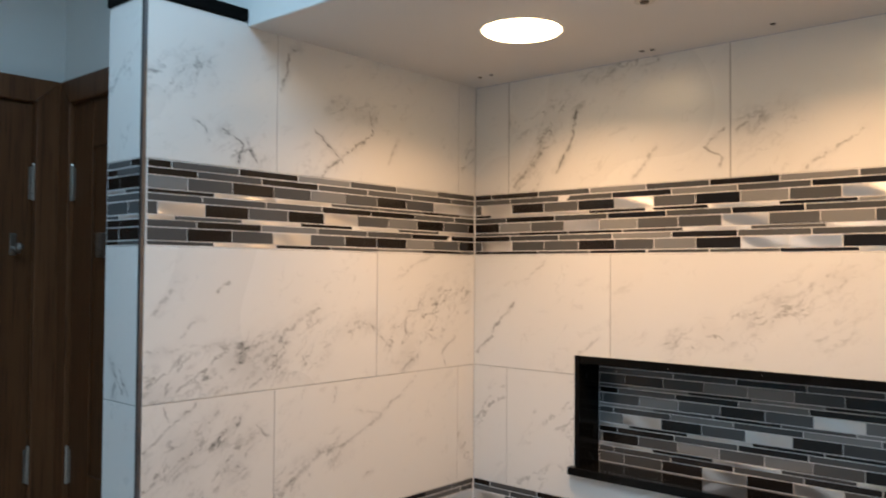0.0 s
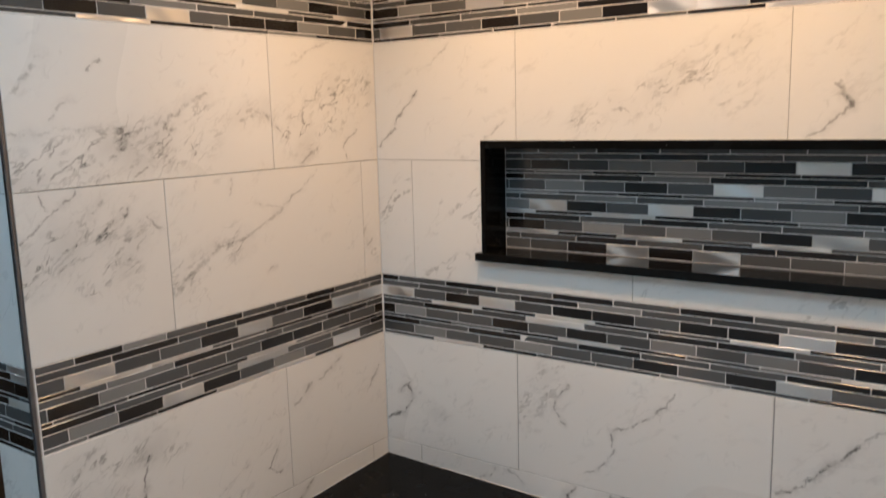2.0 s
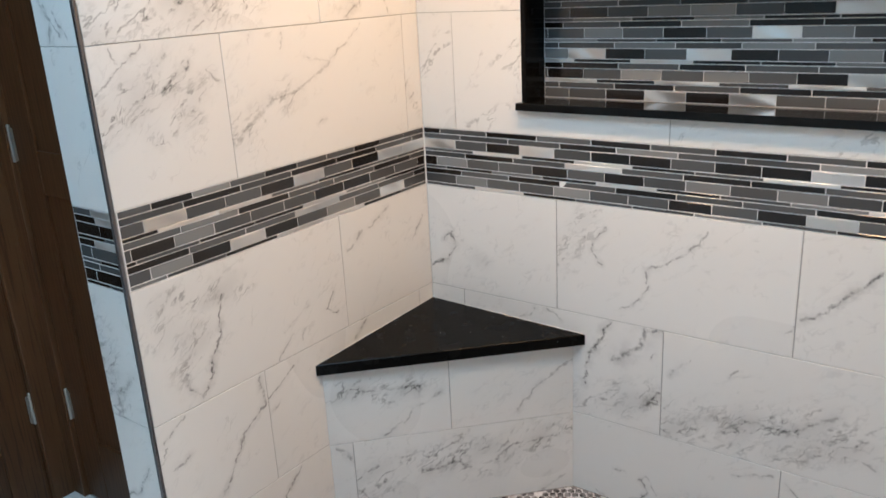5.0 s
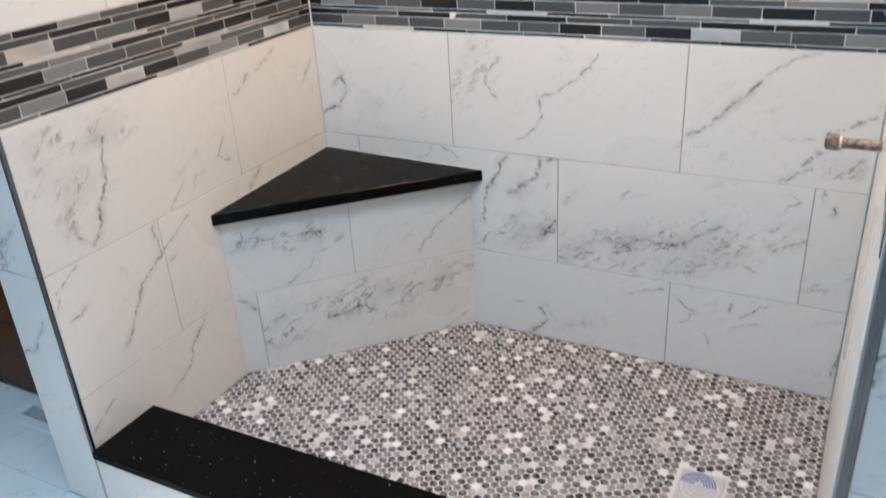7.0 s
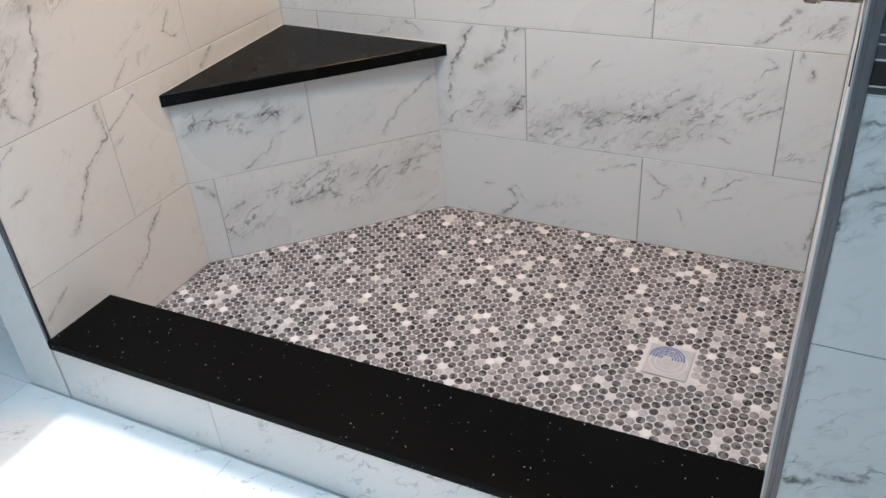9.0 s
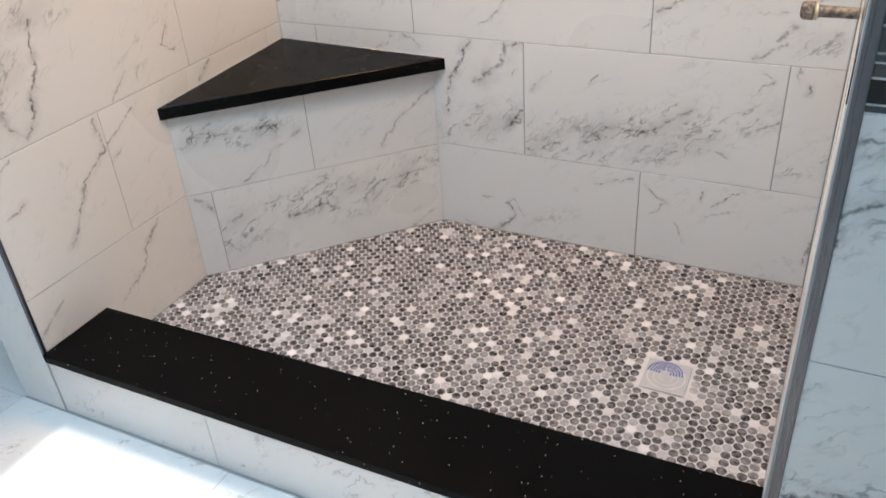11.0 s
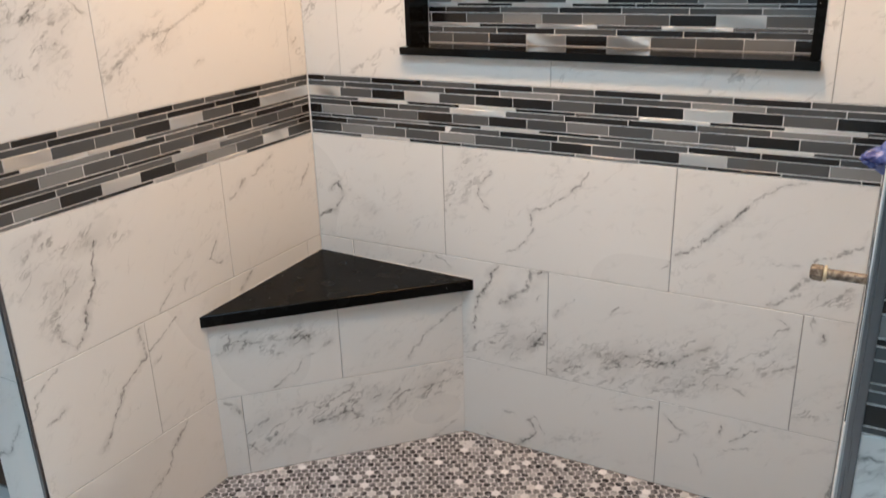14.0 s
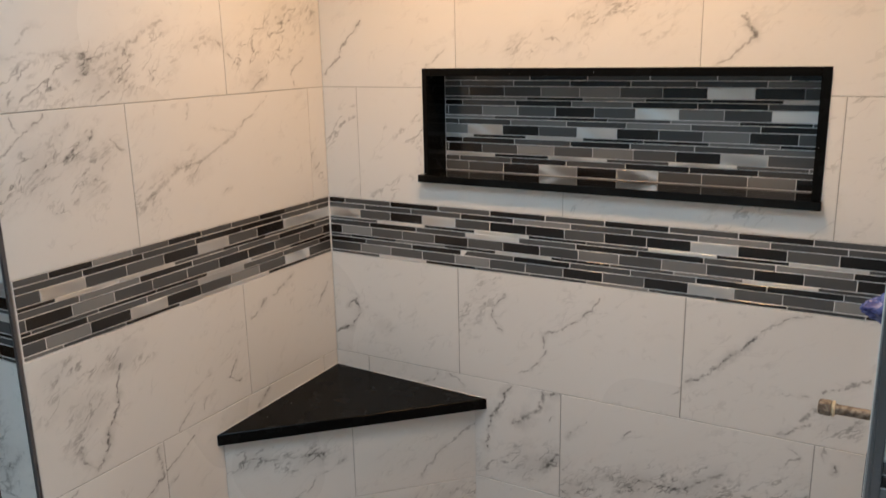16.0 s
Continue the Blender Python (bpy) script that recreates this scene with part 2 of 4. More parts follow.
def wood(name, dark, light):
    m = Mat(name, 0.46)
    m.set("Specular IOR Level", 0.3)
    c = m.coords()
    g = m.mapping(c, (9.0, 9.0, 0.55))
    warp = m.noise(c, 3.0, 2.0)
    rings = m.node("ShaderNodeTexWave", {"Vector": g, "Scale": 2.2, "Distortion": 6.0, "Detail": 3.0, "Detail Scale": 1.2}, wave_type='BANDS').outputs["Fac"]
    pores = m.noise(m.mapping(c, (160, 160, 5)), 1.0, 3.0)
    col = m.mix(m.math('ADD', m.math('MULTIPLY', rings, 0.55), m.math('MULTIPLY', warp, 0.4), True), dark, light)
    m.set("Base Color", m.mix(m.step(pores, 0.5, 0.68), col, [v * 0.75 for v in dark]))
    m.bump(pores, 0.2, 0.0008)
    return m.m


OAK = wood("stained_oak", (0.098, 0.041, 0.016), (0.150, 0.066, 0.027))
OAK_DARK = wood("dark_stained_oak", (0.078, 0.032, 0.012), (0.122, 0.052, 0.020))


def paint(name, col, rough=0.7):
    m = Mat(name, rough)
    c = m.coords(False)
    m.set("Base Color", m.mix(m.noise(c, 1.6, 4.0, 0.6), [v * 0.95 for v in col], [min(1, v * 1.03) for v in col]))
    m.bump(m.noise(c, 240.0, 3.0), 0.12, 0.0008)
    return m.m


WALL_PAINT = paint("pale_blue_grey_paint", (0.70, 0.735, 0.735))
CEIL_PAINT = paint("ceiling_paint", (0.66, 0.63, 0.60))

PENNY = Mat("penny_marble", 0.28)


def penny_colour(m, r, c):
    ramp = m.node("ShaderNodeValToRGB", {"Fac": r})
    cr = ramp.color_ramp
    cr.interpolation = 'LINEAR'
    stops = [(0.0, (0.026, 0.022, 0.023)), (0.30, (0.060, 0.054, 0.056)), (0.60, (0.112, 0.105, 0.108)), (0.80, (0.20, 0.192, 0.197)), (0.92, (0.38, 0.37, 0.378)), (1.0, (0.76, 0.745, 0.755))]
    cr.elements[0].position, cr.elements[0].color = stops[0][0], (*stops[0][1], 1)
    cr.elements[1].position, cr.elements[1].color = stops[-1][0], (*stops[-1][1], 1)
    for p, q in stops[1:-1]:
        cr.elements.new(p).color = (*q, 1)
    mott = m.noise(c, 70.0, 2.0, 0.5)
    m.set("Base Color", m.mix(m.step(mott, 0.40, 0.80, 0.0, 0.36), ramp.outputs[0], (0.52, 0.505, 0.51)))
    m.set("Roughness", m.step(mott, 0.3, 0.7, 0.2, 0.4))


# singles take their tone from the object, the joined rest from the island
penny_colour(PENNY, PENNY.rand(), PENNY.coords())
PENNY_REST = Mat("penny_marble_rest", 0.28)
penny_colour(PENNY_REST, PENNY_REST.node("ShaderNodeNewGeometry").outputs["Random Per Island"], PENNY_REST.coords(False))
PENNY, PENNY_REST = PENNY.m, PENNY_REST.m

GLOW = Mat("lamp_diffuser", 0.5, 0.0, (0.9, 0.85, 0.75))
GLOW.set("Emission Color", (1.0, 0.66, 0.32, 1))
GLOW.set("Emission Strength", 22.0)
GLOW = GLOW.m
WHITE_PLASTIC = paint("white_plastic", (0.78, 0.77, 0.75), 0.4)
BLUE_FILM = Mat("blue_film", 0.25)
_c = BLUE_FILM.coords(False)
BLUE_FILM.set("Base Color", BLUE_FILM.mix(BLUE_FILM.step(BLUE_FILM.noise(_c, 40.0, 3.0), 0.4, 0.6), (0.030, 0.045, 0.19), (0.17, 0.21, 0.46)))
BLUE_FILM = BLUE_FILM.m
COLLAR = Mat("pale_brass", 0.45, 0.3, (0.62, 0.55, 0.40)).m
DARK_METAL = Mat("dark_screw_metal", 0.5, 0.8, (0.06, 0.055, 0.05)).m
PRINT_BLUE = paint("blue_print", (0.10, 0.14, 0.33), 0.5)
FILM_CLEAR = grout("cloudy_tape", (0.43, 0.435, 0.455))
GLASS = Mat("window_glass", 0.02, 0.0, (1, 1, 1))
GLASS.set("Transmission Weight", 1.0)
GLASS = GLASS.m

# ---------------------------------------------------------------- mesh helpers


def world_of(ob):
    m = ob.matrix_basis.copy()
    while ob.parent:
        m = ob.parent.matrix_basis @ ob.matrix_parent_inverse @ m
        ob = ob.parent
    return m


def adopt(ob, parent):
    """ob keeps the place that its own matrix gives it in the world."""
    ob.parent = parent
    ob.matrix_parent_inverse = world_of(parent).inverted()
    return ob


def finish(bm, material, name):
    me = bpy.data.meshes.new(name)
    bm.normal_update()
    bm.to_mesh(me)
    bm.free()
    me.materials.append(material)
    return me


def part(name, bm, material, parent, label=""):
    ob = new(name, finish(bm, material, name))
    if parent:
        adopt(ob, parent)
    return tagged(ob, label)


def thing(name, at, label, category, group="", kind=""):
    ob = new(name)
    ob.empty_display_size = 0.05
    ob.location = at
    return tagged(ob, label, category, group, kind)


def structure(name, bm, material, label, category):
    ob = new(name, finish(bm, material, name))
    return tagged(ob, label, category, "", "structure")


def box(x0, x1, y0, y1, z0, z1, bevel=0.0, bm=None, segments=2):
    own = bmesh.new()
    bmesh.ops.create_cube(own, size=1.0, matrix=Matrix.Translation(((x0 + x1) / 2, (y0 + y1) / 2, (z0 + z1) / 2)) @ Matrix.Diagonal((x1 - x0, y1 - y0, z1 - z0, 1)))
    if bevel:
        bmesh.ops.bevel(own, geom=own.edges[:], offset=bevel, segments=segments, affect='EDGES', profile=0.6)
    if bm is None:
        return own
    me = bpy.data.meshes.new("tmp")
    own.to_mesh(me)
    own.free()
    bm.from_mesh(me)
    bpy.data.meshes.remove(me)
    return bm


def plate(points, d, c):
    """A flat piece with this outline (counter-clockwise, local x and y), d thick towards +z, its upper edge chamfered by c."""
    pts = [Vector((p[0], p[1])) for p in points]
    n = len(pts)
    inner = []
    for i in range(n):
        a, b, e = pts[i - 1], pts[i], pts[(i + 1) % n]
        u, v = (b - a).normalized(), (e - b).normalized()
        nu, nv = Vector((-u.y, u.x)), Vector((-v.y, v.x))
        k = 1 + nu.dot(nv)
        inner.append(b + (nu + nv) * (c / k))
    bm = bmesh.new()
    low = [bm.verts.new((p.x, p.y, 0)) for p in pts]
    mid = [bm.verts.new((p.x, p.y, d - c)) for p in pts]
    top = [bm.verts.new((p.x, p.y, d)) for p in inner]
    for i in range(n):
        j = (i + 1) % n
        bm.faces.new((low[i], low[j], mid[j], mid[i]))
        bm.faces.new((mid[i], mid[j], top[j], top[i]))
    bm.faces.new(top)
    return bm


PLATES = {}


def rect_mesh(w, h, d, c, material):
    key = (round(w, 4), round(h, 4), d, c, material.name)
    if key not in PLATES:
        PLATES[key] = finish(plate([(-w / 2, -h / 2), (w / 2, -h / 2), (w / 2, h / 2), (-w / 2, h / 2)], d, c), material, "piece")
    return PLATES[key]


def face(origin, u):
    """Local x along u, local y up, local z out of the wall."""
    u = Vector(u).normalized()
    n = u.cross(Vector((0, 0, 1)))
    m = Matrix((u, (0, 0, 1), n)).transposed().to_4x4()
    m.translation = origin
    return m


rng = random.Random(7)
TILES = []              # face, outline and object of each large tile


def remember(ob, m, cx, cz, w, h):
    ob["chance"] = 0.8
    TILES.append((m.translation.copy(), m.col[2].xyz.copy(), cx, cz, w, h, ob))


JOINT = 0.0018
DEPTH = 0.008           # tile thickness; its face lies on the wall's plane


def lay(name, parent, m, x0, x1, z0, z1, joint=JOINT, material=TILE, d=DEPTH, c=0.0007):
    """One rectangular tile on a wall face m between local x0..x1 and z0..z1, joints taken off."""
    w, h = x1 - x0 - joint, z1 - z0 - JOINT
    ob = new(name, rect_mesh(w, h, d, c, material))
    ob.matrix_basis = m @ Matrix.Translation(((x0 + x1) / 2, (z0 + z1) / 2, -d + rng.uniform(-0.0003, 0.0002)))
    remember(ob, m, (x0 + x1) / 2, (z0 + z1) / 2, w, h)
    return adopt(ob, parent)


def lay_poly(name, parent, m, points, material=TILE):
    cx = sum(p[0] for p in points) / len(points)
    cz = sum(p[1] for p in points) / len(points)
    ob = new(name, finish(plate([(p[0] - cx, p[1] - cz) for p in points], DEPTH, 0.0007), material, "piece"))
    ob.matrix_basis = m @ Matrix.Translation((cx, cz, -DEPTH))
    xs, zs = [p[0] for p in points], [p[1] for p in points]
    remember(ob, m, cx, cz, 2 * max(cx - min(xs), max(xs) - cx), 2 * max(cz - min(zs), max(zs) - cz))
    return adopt(ob, parent)


KINDS = {"T": (0.0240, 0.1038), "M": (0.0130, 0.1555), "s": (0.0068, 0.1555)}
STRIPS = {"k": M_DARK, "g": M_GREY, "l": M_PALE, "m": M_METAL}
GAP = 0.0021
BAND_KINDS = "MMTsMTsMTs"


def mosaic(parent, m, x0, x1, top, kinds, rows, shift=0.0):
    """Rows of strip tiles from the top down; each row: the first piece's length, the colours in order and, where it is cut shorter, the step."""
    z = top
    for kind, (first, colours, *cut) in zip(kinds, rows):
        h, step = KINDS[kind]
        step = cut[0] if cut else step
        x, i, ahead = x0, 0, first
        while x < x1 - 0.004:
            e = min(x + (ahead if i == 0 else step), x1)
            if x1 - e < 0.006:
                e = x1
            k = colours[i] if i < len(colours) else rng.choices("kglm", (28, 46, 12, 14))[0]
            if e - x > 0.005:
                ob = new("mosaic_tile", rect_mesh(round(e - x - GAP, 3), h, 0.006, 0.0004, STRIPS[k]))
                tilt = Matrix.Rotation(rng.gauss(0, 0.006), 4, 'X') @ Matrix.Rotation(rng.gauss(0, 0.004), 4, 'Y')
                ob.matrix_basis = m @ Matrix.Translation(((x + e) / 2, z - h / 2, -0.006 + rng.uniform(-0.0004, 0.0005))) @ tilt
                adopt(ob, parent)
            x, i = e, i + 1
        z -= h + GAP


def random_rows(kinds):
    return [(rng.uniform(0.03, 0.1), "".join(rng.choices("kglm", (44, 48, 5, 3), k=24))) for _ in kinds]


def band(parent, m, x0, x1, z0, z1, rows, label):
    """A mosaic band: its bed of pale grout, and the strips as pieces on it."""
    bm = bmesh.new()
    vs = [bm.verts.new(m @ Vector(p)) for p in ((x0, z0, -0.0008), (x1, z0, -0.0008), (x1, z1, -0.0008), (x0, z1, -0.0008), (x0, z0, -0.007), (x1, z0, -0.007), (x1, z1, -0.007), (x0, z1, -0.007))]
    for f in ((0, 1, 2, 3), (0, 4, 5, 1), (1, 5, 6, 2), (2, 6, 7, 3), (3, 7, 4, 0)):
        bm.faces.new([vs[i] for i in f])
    b = part("mosaic_band", bm, GROUT_LIGHT, parent, label)
    mosaic(b, m, x0 + 0.0015, x1 - 0.0005, z1 - 0.0014, BAND_KINDS, rows)
    return b


Z1, Z2, B0, B1, Z4, C0, C1 = 0.247, 0.549, 0.857, 1.0235, 1.337, 1.640, 1.8075
ROWS_Z = [(0.0, Z1), (Z1, Z2), (Z2, B0), (B1, Z4), (Z4, C0), (C1, CEIL)]

# ---------------------------------------------------------------- shell of the place
floor = structure("floor", box(LEFT - 0.15, EAST + 0.15, REAR - 0.15, HEAD + 0.3, FLOOR - 0.12, FLOOR - 0.0015), GROUT, "grey-grouted bathroom floor of white marble-look porcelain tiles", "floor")
floor_shower = structure("shower_floor", box(0.0, WIDE, -0.82, 0.0, -0.12, -0.0013), GROUT_FLOOR, "shower floor of grey and white penny round tiles in pale grout", "floor")

# back wall: four blocks round the niche and a slab behind it
NX0, NX1, NZ0, NZ1, ND = 0.330, 1.308, 1.088, 1.386, 0.093
bm = box(-0.139, NX0 + 0.004, 0.0014, 0.16, FLOOR, CEIL)
box(NX1 - 0.004, WIDE + 0.14, 0.0014, 0.16, FLOOR, CEIL, bm=bm)
box(NX0 + 0.004, NX1 - 0.004, 0.0014, 0.16, FLOOR, NZ0 + 0.004, bm=bm)
box(NX0 + 0.004, NX1 - 0.004, 0.0014, 0.16, NZ1 - 0.004, CEIL, bm=bm)
box(NX0 + 0.004, NX1 - 0.004, ND + 0.007, 0.16, NZ0 + 0.004, NZ1 - 0.004, bm=bm)
wall_back = structure("wall_back", bm, GROUT, "shower wall of white marble-look tiles with two mosaic bands", "wall")

wall_left = structure("wall_left", box(-0.1376, -0.0014, FRONT + 0.0014, 0.0, FLOOR, 2.119), GROUT, "partition wall of white marble-look tiles with metal edge trim", "wall")
wall_right = structure("wall_right", box(WIDE + 0.0014, WIDE + 0.14, FRONT + 0.0014, 0.0, FLOOR, HIGH), GROUT, "shower wall of white marble-look tiles beside the valve", "wall")
wall_front = structure("wall_front", box(WIDE + 0.14, EAST, FRONT + 0.0014, FRONT + 0.14, FLOOR, HIGH), GROUT, "tiled wall facing the bathroom beside the shower", "wall")
ceiling_shower = structure("ceiling_shower", box(-0.139, WIDE + 0.05, HEAD, 0.0, CEIL, CEIL + 0.06), CEIL_PAINT, "matt painted shower ceiling with recessed lights", "ceiling")
header = structure("wall_header", box(-0.139, WIDE, HEAD - 0.004, HEAD + 0.1, CEIL + 0.001, HIGH), WALL_PAINT, "pale painted wall above the shower opening", "wall")
bm = box(LEFT - 0.15, SKY_X0, REAR - 0.15, 0.16, HIGH, HIGH + 0.1)
box(SKY_X1, EAST + 0.15, REAR - 0.15, 0.16, HIGH, HIGH + 0.1, bm=bm)
box(SKY_X0, SKY_X1, REAR - 0.15, SKY_Y0, HIGH, HIGH + 0.1, bm=bm)
box(SKY_X0, SKY_X1, SKY_Y1, 0.16, HIGH, HIGH + 0.1, bm=bm)
ceiling = structure("ceiling", bm, CEIL_PAINT, "white painted bathroom ceiling with a skylight opening", "ceiling")
wall_east = structure("wall_east", box(EAST, EAST + 0.15, REAR, FRONT + 0.14, FLOOR, HIGH), WALL_PAINT, "pale painted bathroom wall", "wall")
wall_rear = structure("wall_rear", box(LEFT - 0.15, EAST + 0.15, REAR - 0.15, REAR, FLOOR, HIGH), WALL_PAINT, "pale painted bathroom wall", "wall")

# walls with the two wooden doors that meet in the corner
DX0, DX1 = -0.815, -0.215       # closet door opening in the header wall
DY0, DY1 = -1.62, -0.838        # door opening in the left wall
DTOP = 2.053
bm = box(LEFT - 0.15, DX0, HEAD, HEAD + 0.1, FLOOR, HIGH)
box(DX1, -0.1378, HEAD, HEAD + 0.1, FLOOR, HIGH, bm=bm)
box(DX0, DX1, HEAD, HEAD + 0.1, DTOP, HIGH, bm=bm)
wall_closet = structure("wall_closet", bm, WALL_PAINT, "pale painted wall round a closet door", "wall")
bm = box(LEFT - 0.12, LEFT, DY1, HEAD, FLOOR, HIGH)
box(LEFT - 0.12, LEFT, REAR, DY0, FLOOR, HIGH, bm=bm)
box(LEFT - 0.12, LEFT, DY0, DY1, DTOP, HIGH, bm=bm)
wall_west = structure("wall_west", bm, WALL_PAINT, "pale painted wall round a wooden door", "wall")

bm = box(SKY_X0 - 0.05, SKY_X0 - 0.001, SKY_Y0 - 0.05, SKY_Y1 + 0.05, HIGH + 0.1005, HIGH + SHAFT + 0.1)
box(SKY_X1 + 0.001, SKY_X1 + 0.05, SKY_Y0 - 0.05, SKY_Y1 + 0.05, HIGH + 0.1005, HIGH + SHAFT + 0.1, bm=bm)
box(SKY_X0 - 0.001, SKY_X1 + 0.001, SKY_Y0 - 0.05, SKY_Y0 - 0.001, HIGH + 0.1005, HIGH + SHAFT + 0.1, bm=bm)
box(SKY_X0 - 0.001, SKY_X1 + 0.001, SKY_Y1 + 0.001, SKY_Y1 + 0.05, HIGH + 0.1005, HIGH + SHAFT + 0.1, bm=bm)
structure("skylight_shaft", bm, WALL_PAINT, "pale painted shaft below the skylight", "skylight shaft")
win = thing("window_1", ((SKY_X0 + SKY_X1) / 2, (SKY_Y0 + SKY_Y1) / 2, HIGH + SHAFT + 0.1), "white framed skylight letting daylight in", "skylight", kind="structure")
bm = box(SKY_X0 - 0.05, SKY_X0, SKY_Y0 - 0.05, SKY_Y1 + 0.05, HIGH + SHAFT + 0.101, HIGH + SHAFT + 0.14)
box(SKY_X1, SKY_X1 + 0.05, SKY_Y0 - 0.05, SKY_Y1 + 0.05, HIGH + SHAFT + 0.101, HIGH + SHAFT + 0.14, bm=bm)
box(SKY_X0, SKY_X1, SKY_Y0 - 0.05, SKY_Y0, HIGH + SHAFT + 0.101, HIGH + SHAFT + 0.14, bm=bm)
box(SKY_X0, SKY_X1, SKY_Y1, SKY_Y1 + 0.05, HIGH + SHAFT + 0.101, HIGH + SHAFT + 0.14, bm=bm)
part("window_frame", bm, WHITE_PLASTIC, win)
pane = part("pane", box(SKY_X0, SKY_X1, SKY_Y0, SKY_Y1, HIGH + SHAFT + 0.115, HIGH + SHAFT + 0.12), GLASS, win, "clear glass pane")
pane.visible_shadow = False

# ---------------------------------------------------------------- edge trims, curb, bench, niche


def trim_strip(name, x0, x1, y0, y1, z0, z1, label, lean=0.0):
    """An upright strip whose foot stands out of plumb by lean."""
    bm = box(x0, x1, y0, y1, z0, z1, 0.0012)
    for v in bm.verts:
        v.co.x += lean if v.co.z < z0 + 0.1 else 0.0
    return structure(name, bm, TRIM, label, "edge trim")


trim_strip("trim_left", -0.0075, 0.0012, FRONT - 0.0012, FRONT + 0.0065, 0.0955, 2.119, "satin metal edge trim on the tiled partition")
trim_strip("trim_right", WIDE - 0.0010, WIDE + 0.0125, FRONT - 0.0012, FRONT + 0.012, FLOOR, CEIL + 0.3, "satin metal edge trim on the tiled wall corner", 0.007)

cap = structure("wall_cap", box(-0.143, 0.004, FRONT - 0.004, HEAD - 0.006, 2.120, 2.147, 0.003), GRANITE, "black stone cap on the partition wall", "wall cap")

curb = thing("shower_curb", (WIDE / 2, -0.9, FLOOR), "tiled shower curb with a polished black sparkle quartz top", "shower curb")
part("curb_core", box(0.0014, WIDE - 0.008, FRONT + 0.010, -0.822, FLOOR, 0.094), GROUT, curb)
bm = box(0.0005, WIDE + 0.0002, FRONT - 0.006, -0.813, 0.0945, 0.1155, 0.0022)
for v in bm.verts:
    # the slab lies a little askew
    v.co.y += (0.024 if v.co.y > -0.9 else 0.007) * v.co.x / WIDE
part("curb_top", bm, GRANITE, curb, "black quartz slab with fine sparkles")
part("caulk_bead", box(WIDE + 0.0006, WIDE + 0.0052, FRONT - 0.003, FRONT + 0.011, FLOOR, 0.1165, 0.001), GROUT_LIGHT, curb, "white caulk bead at the wall")

BA, BB = Vector((0.0, -0.491, 0)), Vector((0.475, 0.0, 0))
bench = thing("corner_bench", (0.16, -0.16, 0), "triangular tiled corner bench with a black quartz seat", "bench")
bm = bmesh.new()
ring = [(0.001, -0.489), (0.473, -0.001), (0.001, -0.001)]
lo = [bm.verts.new((x, y, -0.001)) for x, y in ring]
hi = [bm.verts.new((x, y, 0.4585)) for x, y in ring]
for i in range(3):
    bm.faces.new((lo[i], lo[(i + 1) % 3], hi[(i + 1) % 3], hi[i]))
bm.faces.new(hi)
bench_core = part("bench_core", bm, GROUT, bench)
m_bench = face(BA + Vector((0.0014, -0.0014, 0)), BB - BA)
BL = (BB - BA).length
for x0, x1, z0, z1 in ((0.0, 0.335, 0.243, 0.459), (0.335, BL, 0.243, 0.459), (0.0, 0.062, 0.0, 0.243), (0.062, BL, 0.0, 0.243)):
    lay("tile", bench, m_bench, x0, x1, z0, z1)
bm = plate([(0.0008, -0.512), (0.512, -0.0008), (0.0008, -0.0008)], 0.031, 0.002)
for v in bm.verts:
    v.co.z += 0.4600 + (0.012 * (1 - (v.co.x - v.co.y) / 0.512) if v.co.z > 0.02 else 0.0)
part("seat", bm, SEAT_STONE, bench, "black quartz seat slab with eased edge")

niche = thing("wall_niche", ((NX0 + NX1) / 2, 0.0, NZ0), "recessed shower niche framed in black stone with a mosaic back", "shower niche")
part("jamb", box(NX0, NX0 + 0.014, -0.003, ND + 0.004, 1.1085, NZ1, 0.0015), SEAT_STONE, niche)
part("jamb", box(NX1 - 0.020, NX1, -0.003, ND + 0.004, 1.1085, NZ1, 0.0015), SEAT_STONE, niche)
part("lintel", box(NX0 + 0.0145, NX1 - 0.0205, -0.003, ND + 0.004, NZ1 - 0.020, NZ1, 0.0015), SEAT_STONE, niche)
part("sill", box(NX0 - 0.011, NX1 + 0.003, -0.019, ND + 0.004, NZ0, 1.108, 0.002), GRANITE_POLISHED, niche, "polished black stone sill")
bm = box(NX0 + 0.013, NX1 - 0.019, ND + 0.0012, ND + 0.0068, 1.106, NZ1 - 0.018)
part("caulk_bead", box(NX0 + 0.015, NX1 - 0.0205, ND - 0.0020, ND - 0.0002, 1.1081, 1.1096, 0.0005), GROUT, niche, "thin grey caulk bead")
niche_back = part("mosaic_back", bm, GROUT_LIGHT, niche, "grey black and silver strip mosaic")
NTOP = 1.3655
m_niche = face((0, ND, 0), (1, 0, 0))
NICHE = [
    (0.095, "ggkgggk"), (0.049, "gggkggl"), (0.074, "gkgllgkmkg"), (0.085, "glklkkm"), (0.054, "kgklkkg"), (0.010, "gglgkgmlgm"),
    (0.149, "lgkglk"), (0.041, "gglglgk"), (0.069, "lmkgmkglkg"), (0.085, "mkmkklk"), (0.052, "kkgkggl"), (0.008, "gkglglgkmg"),
    (0.149, "mkmgmg"), (0.042, "ggkgkkg"), (0.071, "ggkmkmgglk"), (0.083, "mglmgg"),
]
mosaic(niche_back, m_niche, NX0 + 0.0150, NX1 - 0.0205, NTOP, "MMTsMTsMTsMTsMTs", NICHE)

